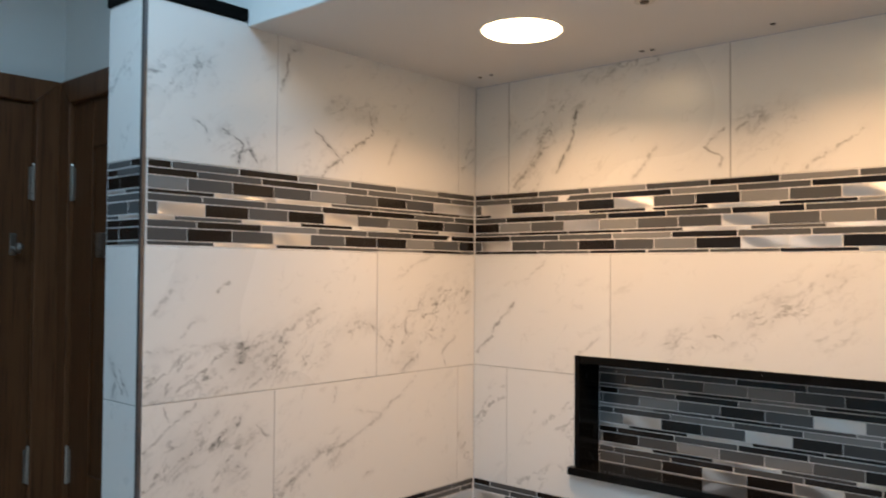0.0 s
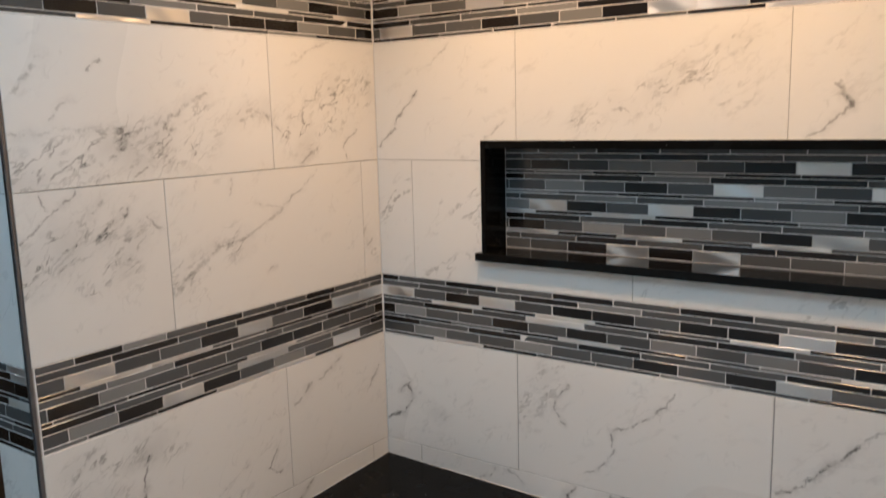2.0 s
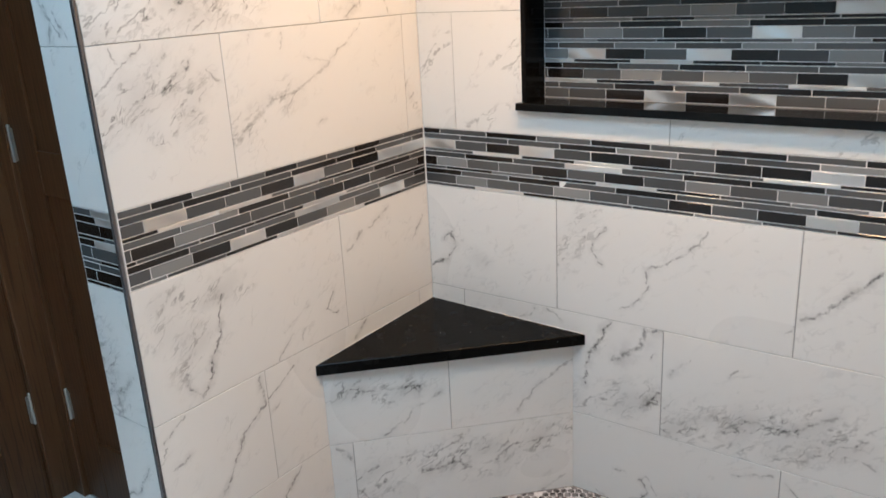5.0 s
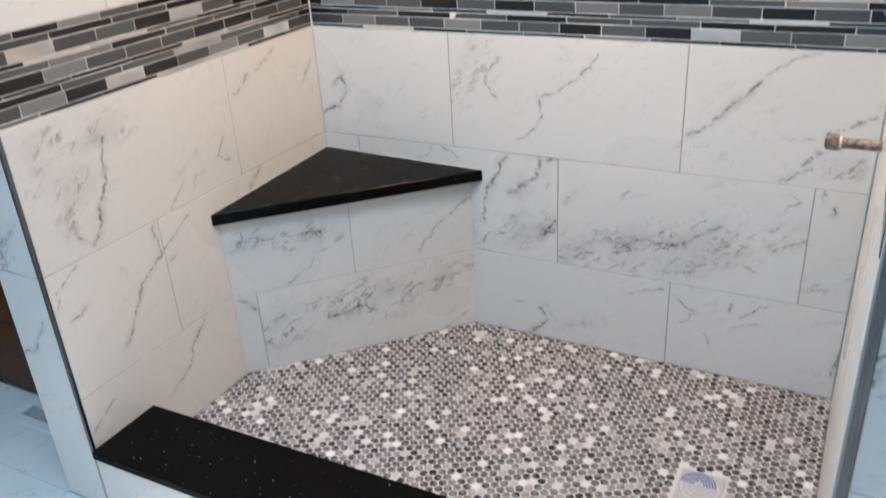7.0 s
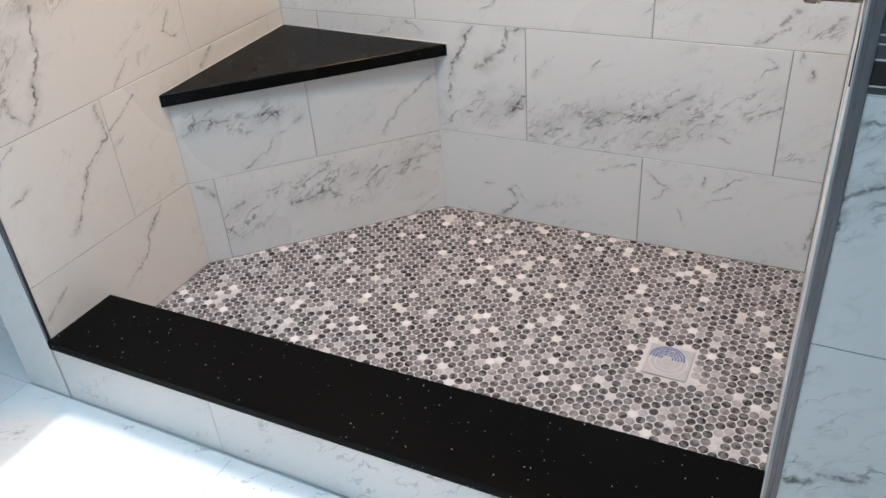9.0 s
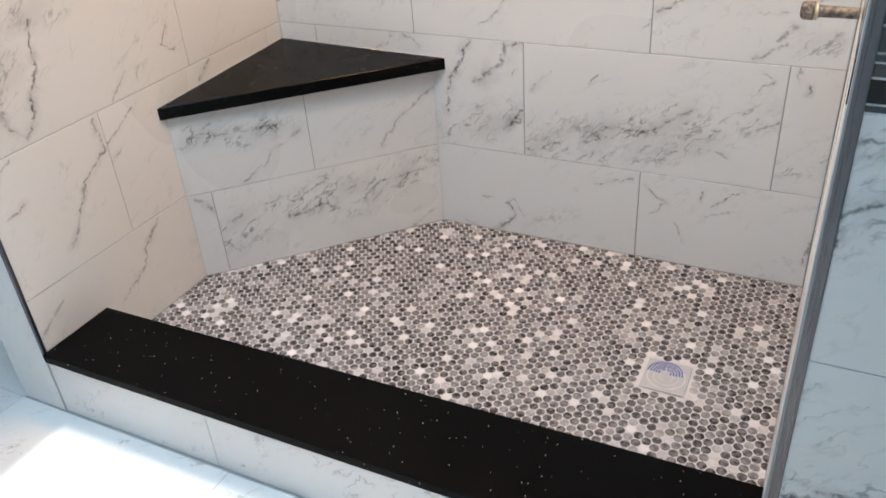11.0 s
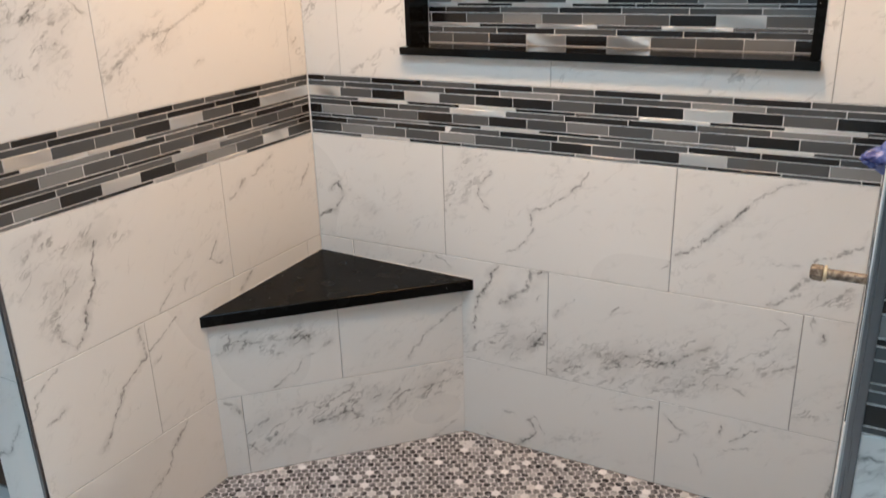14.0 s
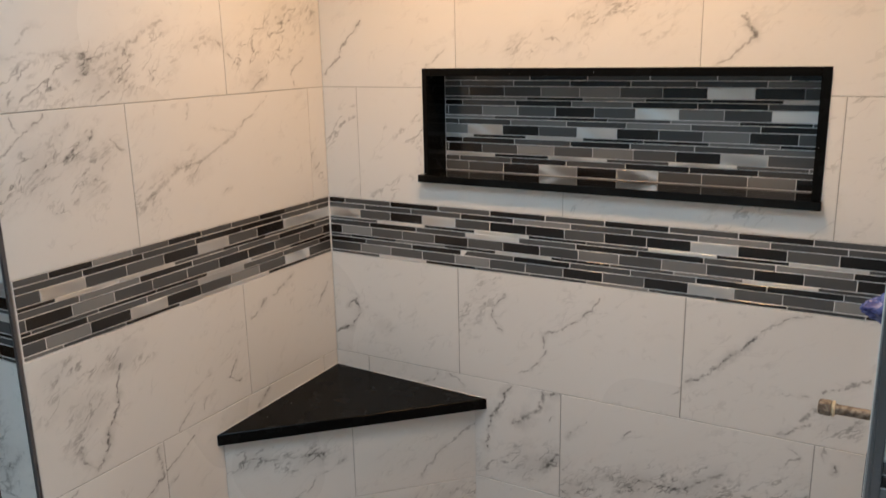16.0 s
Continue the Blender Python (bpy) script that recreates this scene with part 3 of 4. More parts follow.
# ---------------------------------------------------------------- tiles of the walls
m_back, m_left = face((0, 0, 0), (1, 0, 0)), face((0, 0, 0), (0, 1, 0))
m_right, m_front = face((WIDE, 0, 0), (0, -1, 0)), face((0, FRONT, 0), (1, 0, 0))


def rows_of(parent, m, x0, x1, starts, rows=ROWS_Z, skip=(), step=0.612, joint=JOINT):
    """Courses of full tiles; starts: one joint's place in each course."""
    for i, ((z0, z1), s) in enumerate(zip(rows, starts)):
        if i in skip:
            continue
        x = s - step * math.ceil((s - x0) / step)
        while x < x1 - 0.004:
            a, b = max(x, x0), min(x + step, x1)
            if b - a > 0.006:
                lay("tile", parent, m, a, b, z0, z1, joint)
            x += step


rows_of(wall_back, m_back, 0.001, WIDE - 0.001, (0.425, 0.118, 0.427, 0.115, 0.430, 0.118), skip=(3, 4), joint=0.0030)
j = JOINT / 2
Z4R = 1.326             # the joint sits a little lower beyond the niche
hx0, hx1, hz0, hz1 = NX0 + 0.003, NX1 - 0.003, NZ0 + 0.003, NZ1 - 0.003
lay("tile", wall_back, m_back, 0.001, 0.115, B1, Z4)
lay_poly("tile", wall_back, m_back, [(0.115 + j, B1 + j), (0.727 - j, B1 + j), (0.727 - j, hz0), (hx0, hz0), (hx0, Z4 - j), (0.115 + j, Z4 - j)])
lay_poly("tile", wall_back, m_back, [(0.727 + j, B1 + j), (1.339 - j, B1 + j), (1.339 - j, Z4R - j), (hx1, Z4R - j), (hx1, hz0), (0.727 + j, hz0)])
lay("tile", wall_back, m_back, 1.339, WIDE - 0.001, B1, Z4R)
lay_poly("tile", wall_back, m_back, [(0.002, Z4 + j), (hx0, Z4 + j), (hx0, hz1), (0.430 - j, hz1), (0.430 - j, C0 - j), (0.002, C0 - j)])
lay("tile", wall_back, m_back, 0.430, 1.042, hz1, C0)
lay_poly("tile", wall_back, m_back, [(1.042 + j, hz1), (hx1, hz1), (hx1, Z4R + j), (WIDE - 0.002, Z4R + j), (WIDE - 0.002, C0 - j), (1.042 + j, C0 - j)])

TALL = ROWS_Z[:5] + [(C1, 2.119)]
rows_of(wall_left, m_left, FRONT + 0.007, -0.001, (-0.376, -0.677, -0.375, -0.680, -0.376, -0.682), TALL)
rows_of(wall_right, m_right, 0.001, -FRONT - 0.012, (0.30, 0.60, 0.30, 0.60, 0.30, 0.60))
LOW = [(FLOOR, Z2)] + TALL[2:]
rows_of(wall_left, m_front, -0.139, -0.008, (-0.139,) * 5, LOW)
FRONT_ROWS = [(FLOOR, Z1)] + ROWS_Z[1:] + [(CEIL, 2.414)]
rows_of(wall_right, m_front, WIDE + 0.0135, WIDE + 0.14, (WIDE + 0.0135,) * 7, FRONT_ROWS)
rows_of(wall_front, m_front, WIDE + 0.14, EAST, (2.05, 1.74, 2.05, 1.74, 2.05, 1.74, 2.05), FRONT_ROWS)
for x0, x1 in ((-0.0105, 0.437), (0.437, 1.049), (1.049, WIDE - 0.0008)):
    lay("tile", curb, face((0, FRONT + 0.002, 0), (1, 0, 0)), x0, x1, FLOOR, 0.0945)

LOWER_BACK = [(0.056, "kgkgkgkgkg"), (0.124, "gggklgglgg"), (0.107, "mgkmgkkgkkmkgk"), (0.166, "gmkmkgmkmg"), (0.139, "gkgmgkkglk"),
              (0.041, "klggkgkglglgkgk"), (0.072, "gklkmkglmg"), (0.124, "kgkgkggkkg"), (0.105, "glgglggkgkmggl"), (0.169, "gmkgglgkgk")]
UPPER_BACK = [(0.057, "kkglgklgkg"), (0.121, "gggklgkgl"), (0.023, "gmkgkmgklgmkgk"), (0.055, "kmmkkmklgm"), (0.108, "gkgkgkgkg"),
              (0.085, "klgmlggmglgkg"), (0.150, "gkkgmgmkm"), (0.121, "kgglkggkg"), (0.024, "gmggkglkmmkgl"), (0.057, "kkgkggkmg")]
LOWER_LEFT = [(0.076, "gklgkggkgg", 0.1020), (0.152, "gkgkkgg"), (0.053, "gmggkmgkmm"), (0.083, "kmmgkgg"), (0.137, "glkggkg"),
              (0.014, "gklgggkkggk"), (0.023, "kgkkmlk"), (0.150, "kggmggk"), (0.051, "glkmkglgmg"), (0.087, "lgkmmkg")]
UPPER_LEFT = [(0.050, "kgklglg"), (0.107, "kgkgggg"), (0.086, "lgkglgkgmm"), (0.146, "kmmggkl"), (0.119, "gggkkgg"),
              (0.022, "gmkgkmglkgk"), (0.058, "mgmkmgm"), (0.107, "gklggkk"), (0.086, "gkgmgkklgk"), (0.147, "gmkglkg")]
band(wall_back, m_back, 0.001, WIDE - 0.001, B0, B1, LOWER_BACK, "grey black and silver strip mosaic band")
band(wall_back, m_back, 0.001, WIDE - 0.001, C0, C1, UPPER_BACK, "grey black and silver strip mosaic band")
band(wall_left, m_left, FRONT + 0.0102, -0.001, B0, B1, LOWER_LEFT, "grey black and silver strip mosaic band")
band(wall_left, m_left, FRONT + 0.0102, -0.001, C0, C1, UPPER_LEFT, "grey black and silver strip mosaic band")
for z0, z1 in ((B0, B1), (C0, C1)):
    band(wall_right, m_right, 0.001, -FRONT - 0.0122, z0, z1, random_rows(BAND_KINDS), "grey black and silver strip mosaic band")
    band(wall_left, m_front, -0.1378, -0.0078, z0, z1, random_rows(BAND_KINDS), "grey black and silver strip mosaic band")
    band(wall_right, m_front, WIDE + 0.0133, WIDE + 0.1385, z0, z1, random_rows(BAND_KINDS), "grey black and silver strip mosaic band")
    band(wall_front, m_front, WIDE + 0.14, EAST, z0, z1, random_rows(BAND_KINDS), "grey black and silver strip mosaic band")

# the veins that can be told apart, drawn on the tile they lie in: from, to, strength, half width
FACES = {"back": m_back, "left": m_left, "front": m_front, "bench": m_bench}


def stroke(kind, slots, wall, a, b, strength, width):
    m = FACES[wall]
    x, z = (a[0] + b[0]) / 2, (a[1] + b[1]) / 2
    for at, normal, cx, cz, w, h, ob in TILES:
        if (at - m.translation).length < 0.01 and (normal - m.col[2].xyz).length < 0.01 and abs(x - cx) <= w / 2 and abs(z - cz) <= h / 2:
            i = 0
            while "%s%d_from" % (kind, i) in ob:
                i += 1
            if i < slots:
                ob["%s%d_from" % (kind, i)] = (a[0] - cx, a[1] - cz, strength)
                ob["%s%d_to" % (kind, i)] = (b[0] - cx, b[1] - cz, width)
                ob["chance"] = 0.25
            return


def vein(wall, *line):
    """A line of points across tiles, then its strength and half width."""
    *points, strength, width = line
    for a, b in zip(points, points[1:]):
        stroke("vein", 12, wall, a, b, strength, width)


def drift(wall, a, b, strength, width):
    stroke("drift", 3, wall, a, b, strength, width)


vein("left", (-0.768, 0.776), (-0.778, 0.735), (-0.783, 0.686), (-0.814, 0.642), (-0.822, 0.606), (-0.854, 0.560), 0.92, 0.0057)
vein("left", (-0.889, 0.618), (-0.884, 0.591), (-0.858, 0.561), 0.67, 0.0048)
vein("left", (-0.420, 0.665), (-0.451, 0.626), (-0.410, 0.604), 0.77, 0.0039)
vein("left", (-0.513, 0.663), (-0.600, 0.619), 0.38, 0.0029)
vein("left", (-0.531, 0.601), (-0.539, 0.575), 0.58, 0.0029)
vein("left", (-0.566, 0.602), (-0.624, 0.557), 0.53, 0.0029)
vein("left", (-0.690, 0.533), (-0.686, 0.465), 0.58, 0.0057)
vein("left", (-0.585, 0.524), (-0.645, 0.489), (-0.686, 0.465), 0.67, 0.0048)
vein("left", (-0.686, 0.465), (-0.749, 0.425), (-0.788, 0.370), (-0.846, 0.296), 0.81, 0.0046)
vein("left", (-0.646, 0.443), (-0.698, 0.415), 0.48, 0.0039)
vein("left", (-0.910, 0.443), (-0.949, 0.429), 0.67, 0.0048)
vein("left", (-0.294, 0.556), (-0.356, 0.504), 0.77, 0.0048)
vein("left", (-0.600, 0.233), (-0.663, 0.188), (-0.666, 0.145), 0.67, 0.0048)
vein("left", (-0.674, 0.141), (-0.769, 0.096), 0.58, 0.0048)
vein("left", (-0.906, 0.200), (-0.977, 0.157), 0.48, 0.0057)
vein("back", (0.584, 0.538), (0.560, 0.497), (0.523, 0.433), (0.512, 0.348), 1, 0.007)
vein("back", (0.676, 0.541), (0.670, 0.487), (0.594, 0.435), 0.74, 0.0126)
vein("back", (0.724, 0.544), (0.676, 0.538), 0.85, 0.007)
vein("back", (0.710, 0.477), (0.700, 0.461), 0.67, 0.0029)
vein("back", (0.724, 0.373), (0.686, 0.326), 0.85, 0.0083)
vein("back", (0.804, 0.481), (0.755, 0.432), 0.67, 0.0048)
vein("back", (0.923, 0.483), (0.901, 0.462), 0.77, 0.0029)
vein("back", (0.900, 0.323), (0.947, 0.355), (1.050, 0.358), (1.110, 0.395), (1.151, 0.423), 0.41, 0.0061)
vein("back", (1.047, 0.272), (1.117, 0.313), 0.67, 0.0048)
vein("back", (1.212, 0.327), (1.240, 0.311), 0.48, 0.0039)
vein("back", (1.290, 0.527), (1.312, 0.508), (1.284, 0.484), 0.58, 0.0039)
vein("back", (1.363, 0.547), (1.368, 0.518), 0.58, 0.0029)
vein("back", (1.388, 0.508), (1.390, 0.491), 0.77, 0.0039)
vein("back", (1.337, 0.419), (1.274, 0.374), 0.48, 0.0048)
vein("back", (0.686, 0.096), (0.702, 0.057), (0.637, 0.001), 0.82, 0.0039)
vein("back", (0.674, 0.088), (0.697, 0.110), (0.724, 0.061), 0.58, 0.0029)
vein("back", (0.606, 0.106), (0.635, 0.105), 0.67, 0.0029)
vein("back", (0.548, 0.015), (0.584, 0.003), 0.58, 0.0029)
vein("back", (0.924, 0.197), (1.021, 0.222), 0.58, 0.0029)
vein("back", (1.051, 0.210), (1.081, 0.183), (1.106, 0.171), (1.066, 0.131), 0.73, 0.0039)
vein("back", (1.194, 0.215), (1.193, 0.197), 0.77, 0.0039)
vein("back", (1.280, 0.233), (1.220, 0.179), 0.82, 0.0029)
vein("back", (1.196, 0.150), (1.274, 0.175), 0.48, 0.0029)
vein("back", (1.134, 0.121), (1.158, 0.065), 0.48, 0.0029)
vein("back", (1.441, 0.070), (1.449, 0.136), 0.77, 0.0057)
vein("back", (0.832, 0.822), (0.779, 0.764), (0.681, 0.700), (0.681, 0.671), 0.69, 0.0043)
vein("back", (0.686, 0.661), (0.649, 0.600), (0.588, 0.575), 0.58, 0.0026)
vein("back", (0.571, 0.802), (0.532, 0.753), (0.531, 0.727), (0.563, 0.696), 0.67, 0.0039)
vein("back", (1.257, 0.837), (1.198, 0.783), 0.53, 0.0039)
vein("back", (1.198, 0.783), (1.139, 0.721), (1.103, 0.676), (1.050, 0.646), 0.92, 0.0057)
vein("back", (1.255, 0.838), (1.312, 0.848), 0.58, 0.0029)
vein("back", (1.017, 0.605), (1.040, 0.623), 0.48, 0.0029)
vein("back", (1.350, 0.678), (1.436, 0.720), 0.67, 0.0048)
vein("back", (1.338, 0.634), (1.309, 0.600), 0.67, 0.0068)
vein("back", (1.325, 0.596), (1.264, 0.558), 0.86, 0.0048)
vein("back", (1.265, 0.653), (1.320, 0.664), 0.38, 0.0029)
vein("bench", (0.104, 0.392), (0.236, 0.389), (0.252, 0.360), 0.49, 0.0057)
vein("bench", (0.197, 0.287), (0.151, 0.254), 0.65, 0.0057)
vein("bench", (0.310, 0.363), (0.245, 0.330), (0.207, 0.284), 0.49, 0.0039)
vein("bench", (0.680, 0.409), (0.572, 0.334), (0.523, 0.273), 0.57, 0.0048)
vein("bench", (0.259, 0.124), (0.346, 0.138), (0.385, 0.116), 0.65, 0.0068)
vein("bench", (0.186, 0.178), (0.219, 0.187), 0.57, 0.0048)
vein("bench", (0.290, 0.186), (0.356, 0.205), 0.57, 0.0048)
vein("bench", (0.511, 0.168), (0.646, 0.183), 0.49, 0.0048)
vein("bench", (0.658, 0.047), (0.584, 0.002), 0.49, 0.0039)
vein("bench", (0.020, 0.230), (0.059, 0.187), 0.57, 0.0077)
vein("bench", (0.068, 0.092), (0.109, 0.044), 0.49, 0.0048)
vein("back", (0.356, 0.541), (0.310, 0.501), 0.67, 0.0039)
vein("back", (0.390, 0.543), (0.444, 0.522), 0.58, 0.0039)
vein("back", (0.087, 0.712), (0.099, 0.678), (0.069, 0.638), (0.004, 0.613), 0.89, 0.0055)
vein("back", (0.052, 0.695), (0.088, 0.722), 0.67, 0.0041)
vein("left", (-0.827, 0.687), (-0.885, 0.650), 0.62, 0.0108)
vein("left", (-0.941, 0.580), (-0.880, 0.586), 0.87, 0.0122)
vein("left", (-0.768, 0.754), (-0.730, 0.767), 0.77, 0.0057)
vein("left", (-0.292, 0.795), (-0.348, 0.753), 0.58, 0.0068)
vein("left", (-0.028, 0.773), (-0.079, 0.711), 0.58, 0.0039)
vein("left", (-0.178, 0.829), (-0.261, 0.797), 0.48, 0.0057)
vein("left", (-0.874, 1.326), (-0.921, 1.291), (-0.982, 1.247), 0.58, 0.0037)
vein("left", (-0.939, 1.328), (-0.928, 1.300), 0.58, 0.0037)
vein("left", (-0.814, 1.305), (-0.843, 1.288), 0.58, 0.0054)
vein("left", (-0.766, 1.286), (-0.813, 1.256), (-0.827, 1.242), 0.5, 0.0046)
vein("left", (-0.721, 1.263), (-0.688, 1.233), 0.5, 0.0046)
vein("left", (-0.235, 1.322), (-0.355, 1.247), 0.5, 0.0037)
vein("left", (-0.441, 1.263), (-0.355, 1.242), 0.29, 0.0037)
vein("left", (-0.355, 1.242), (-0.478, 1.188), (-0.550, 1.177), 0.43, 0.0054)
vein("left", (-0.550, 1.177), (-0.640, 1.126), (-0.661, 1.105), 0.4, 0.0091)
vein("left", (-0.598, 1.326), (-0.604, 1.305), 0.36, 0.0037)
vein("left", (-0.504, 1.330), (-0.516, 1.286), 0.36, 0.0046)
vein("left", (-0.387, 1.117), (-0.413, 1.102), 0.43, 0.0037)
vein("left", (-0.913, 1.573), (-0.967, 1.512), 0.43, 0.0073)
vein("left", (-0.800, 1.568), (-0.823, 1.550), 0.58, 0.0028)
vein("left", (-0.868, 1.497), (-0.907, 1.460), 0.36, 0.0054)
vein("left", (-0.990, 1.438), (-0.816, 1.442), (-0.769, 1.446), 0.33, 0.0054)
vein("left", (-0.768, 1.427), (-0.677, 1.447), (-0.561, 1.508), 0.43, 0.0073)
vein("left", (-0.605, 1.403), (-0.599, 1.384), 0.58, 0.0037)
vein("left", (-0.431, 1.471), (-0.385, 1.449), 0.43, 0.0046)
vein("left", (-0.368, 1.436), (-0.336, 1.412), 0.58, 0.0037)
vein("left", (-0.222, 1.529), (-0.229, 1.493), (-0.266, 1.489), 0.43, 0.0046)
vein("left", (-0.078, 1.418), (-0.135, 1.378), (-0.123, 1.348), 0.58, 0.0037)
vein("left", (-0.220, 1.384), (-0.286, 1.344), 0.58, 0.0046)
vein("left", (-0.273, 1.423), (-0.287, 1.404), 0.58, 0.0037)
vein("left", (-0.177, 1.638), (-0.317, 1.575), 0.33, 0.0037)
vein("back", (0.143, 1.512), (0.076, 1.450), (0.063, 1.417), (0.007, 1.375), 0.73, 0.0039)
vein("left", (-0.782, 1.817), (-0.769, 1.854), (-0.817, 1.883), 0.82, 0.0057)
vein("left", (-0.762, 1.867), (-0.733, 1.822), 0.67, 0.0057)
vein("left", (-0.883, 1.892), (-0.850, 1.873), 0.67, 0.0039)
vein("left", (-0.987, 1.974), (-0.958, 1.974), 0.67, 0.0057)
vein("left", (-0.910, 1.994), (-0.951, 1.942), 0.48, 0.0039)
vein("left", (-0.627, 2.092), (-0.654, 2.075), (-0.661, 2.030), (-0.677, 1.983), 0.82, 0.0048)
vein("left", (-0.561, 1.814), (-0.476, 1.876), (-0.393, 1.927), (-0.403, 1.974), 0.82, 0.0039)
vein("left", (-0.579, 1.916), (-0.529, 1.883), (-0.493, 1.854), 0.67, 0.0039)
vein("left", (-0.305, 1.924), (-0.344, 1.862), 0.48, 0.0039)
vein("back", (0.332, 2.015), (0.323, 1.944), (0.273, 1.846), 0.86, 0.0048)
vein("back", (0.228, 1.909), (0.137, 1.826), 0.58, 0.0068)
vein("back", (0.550, 1.886), (0.491, 1.824), 0.48, 0.0039)
vein("back", (0.714, 1.922), (0.668, 1.882), (0.714, 1.852), (0.707, 1.834), 0.67, 0.0039)
vein("back", (1.002, 1.889), (0.894, 1.819), 0.58, 0.0048)
vein("front", (1.467, 0.829), (1.494, 0.828), 0.77, 0.0048)
vein("front", (1.484, 0.813), (1.499, 0.811), 0.67, 0.0039)
vein("front", (1.469, 0.744), (1.488, 0.756), (1.505, 0.759), 0.77, 0.0057)
vein("front", (1.468, 0.712), (1.468, 0.730), 0.67, 0.0048)
vein("front", (1.478, 0.317), (1.516, 0.341), (1.562, 0.354), 0.77, 0.0087)
vein("front", (1.473, 0.504), (1.493, 0.523), 0.48, 0.0048)
drift("left", (-0.887, 0.624), (-0.825, 0.685), 0.8, 0.04)
drift("left", (-0.935, 0.816), (-0.721, 0.791), 0.9, 0.04)
drift("left", (-0.970, 0.756), (-0.836, 0.691), 0.6, 0.05)
drift("back", (0.508, 0.292), (0.718, 0.357), 0.9, 0.05)
drift("back", (0.759, 0.283), (1.153, 0.396), 1, 0.06)
drift("back", (0.922, 0.264), (1.317, 0.416), 0.9, 0.05)
drift("back", (1.349, 0.308), (1.444, 0.314), 0.7, 0.04)
drift("back", (0.735, 0.039), (0.855, 0.085), 0.5, 0.03)
drift("back", (0.438, 0.696), (0.521, 0.827), 0.7, 0.04)
drift("bench", (0.031, 0.397), (0.274, 0.386), 1, 0.05)
drift("bench", (0.042, 0.111), (0.404, 0.170), 1, 0.06)
drift("bench", (0.344, 0.126), (0.680, 0.187), 1, 0.06)
drift("back", (0.018, 0.726), (0.206, 0.648), 0.6, 0.03)
drift("left", (-0.969, 1.204), (-0.775, 1.250), 1, 0.06)
drift("left", (-0.875, 1.155), (-0.784, 1.186), 0.9, 0.04)
drift("left", (-0.972, 1.354), (-0.676, 1.425), 1, 0.06)
drift("left", (-0.905, 1.347), (-0.588, 1.401), 0.8, 0.05)
drift("left", (-0.611, 1.456), (-0.392, 1.483), 0.6, 0.04)
drift("left", (-0.308, 1.411), (-0.062, 1.526), 1, 0.06)
drift("left", (-0.661, 1.130), (-0.490, 1.181), 0.7, 0.04)
drift("left", (-0.058, 1.145), (-0.010, 1.073), 0.8, 0.03)
drift("left", (-0.987, 1.963), (-0.872, 2.002), 0.7, 0.04)
drift("left", (-0.817, 1.872), (-0.718, 1.830), 0.9, 0.03)
drift("left", (-0.538, 1.974), (-0.404, 1.981), 0.7, 0.03)
drift("back", (0.174, 1.838), (0.272, 1.979), 0.8, 0.04)
drift("back", (0.381, 2.094), (0.535, 2.104), 0.8, 0.03)
drift("back", (0.098, 1.983), (0.315, 2.017), 0.8, 0.04)
drift("back", (0.740, 1.912), (0.849, 1.943), 0.7, 0.04)
drift("front", (1.459, 0.819), (1.492, 0.840), 1, 0.05)
drift("front", (1.467, 0.735), (1.506, 0.768), 1, 0.05)
drift("front", (1.470, 0.310), (1.583, 0.374), 1, 0.05)
drift("front", (1.470, 0.402), (1.520, 0.484), 0.6, 0.04)
vein("back", (0.24, 1.62), (0.18, 1.57), 0.38, 0.0048)
vein("back", (0.40, 1.43), (0.33, 1.38), 0.48, 0.0039)
vein("back", (0.49, 1.63), (0.52, 1.56), 0.77, 0.0057)
drift("back", (0.61, 1.43), (0.96, 1.58), 0.8, 0.04)
drift("back", (0.92, 1.46), (0.96, 1.51), 0.6, 0.03)
vein("back", (1.13, 1.49), (1.15, 1.45), 0.77, 0.0057)
vein("back", (1.15, 1.45), (1.07, 1.38), 0.58, 0.0039)
vein("front", (-0.10, 1.41), (-0.06, 1.35), 0.67, 0.0048)
drift("front", (-0.15, 0.79), (-0.11, 0.59), 0.9, 0.05)
vein("left", (-0.858, 0.665), (-0.917, 0.629), (-0.933, 0.600), (-0.940, 0.560), 0.6, 0.012)
vein("left", (-0.927, 0.559), (-0.984, 0.552), 0.8, 0.005)
vein("left", (-0.858, 0.576), (-0.918, 0.555), 0.6, 0.013)
vein("left", (-0.912, 0.539), (-0.972, 0.499), 0.55, 0.004)
vein("left", (-0.965, 0.486), (-0.988, 0.455), 0.55, 0.004)
vein("left", (-0.918, 0.442), (-0.956, 0.430), 0.4, 0.004)
vein("front", (-0.034, 0.657), (-0.101, 0.603), (-0.094, 0.561), 0.45, 0.011)
vein("front", (-0.144, 0.552), (-0.073, 0.551), 0.7, 0.004)
vein("front", (-0.036, 0.439), (-0.082, 0.370), (-0.144, 0.331), 0.6, 0.004)
vein("front", (-0.114, 1.415), (-0.086, 1.383), (-0.094, 1.344), 0.6, 0.006)
vein("front", (-0.069, 1.397), (-0.040, 1.345), 0.5, 0.005)
# no vein: a short grey smudge on the tile below the pipe stub
drift("back", (1.364, 0.598), (1.425, 0.603), 0.7, 0.03)

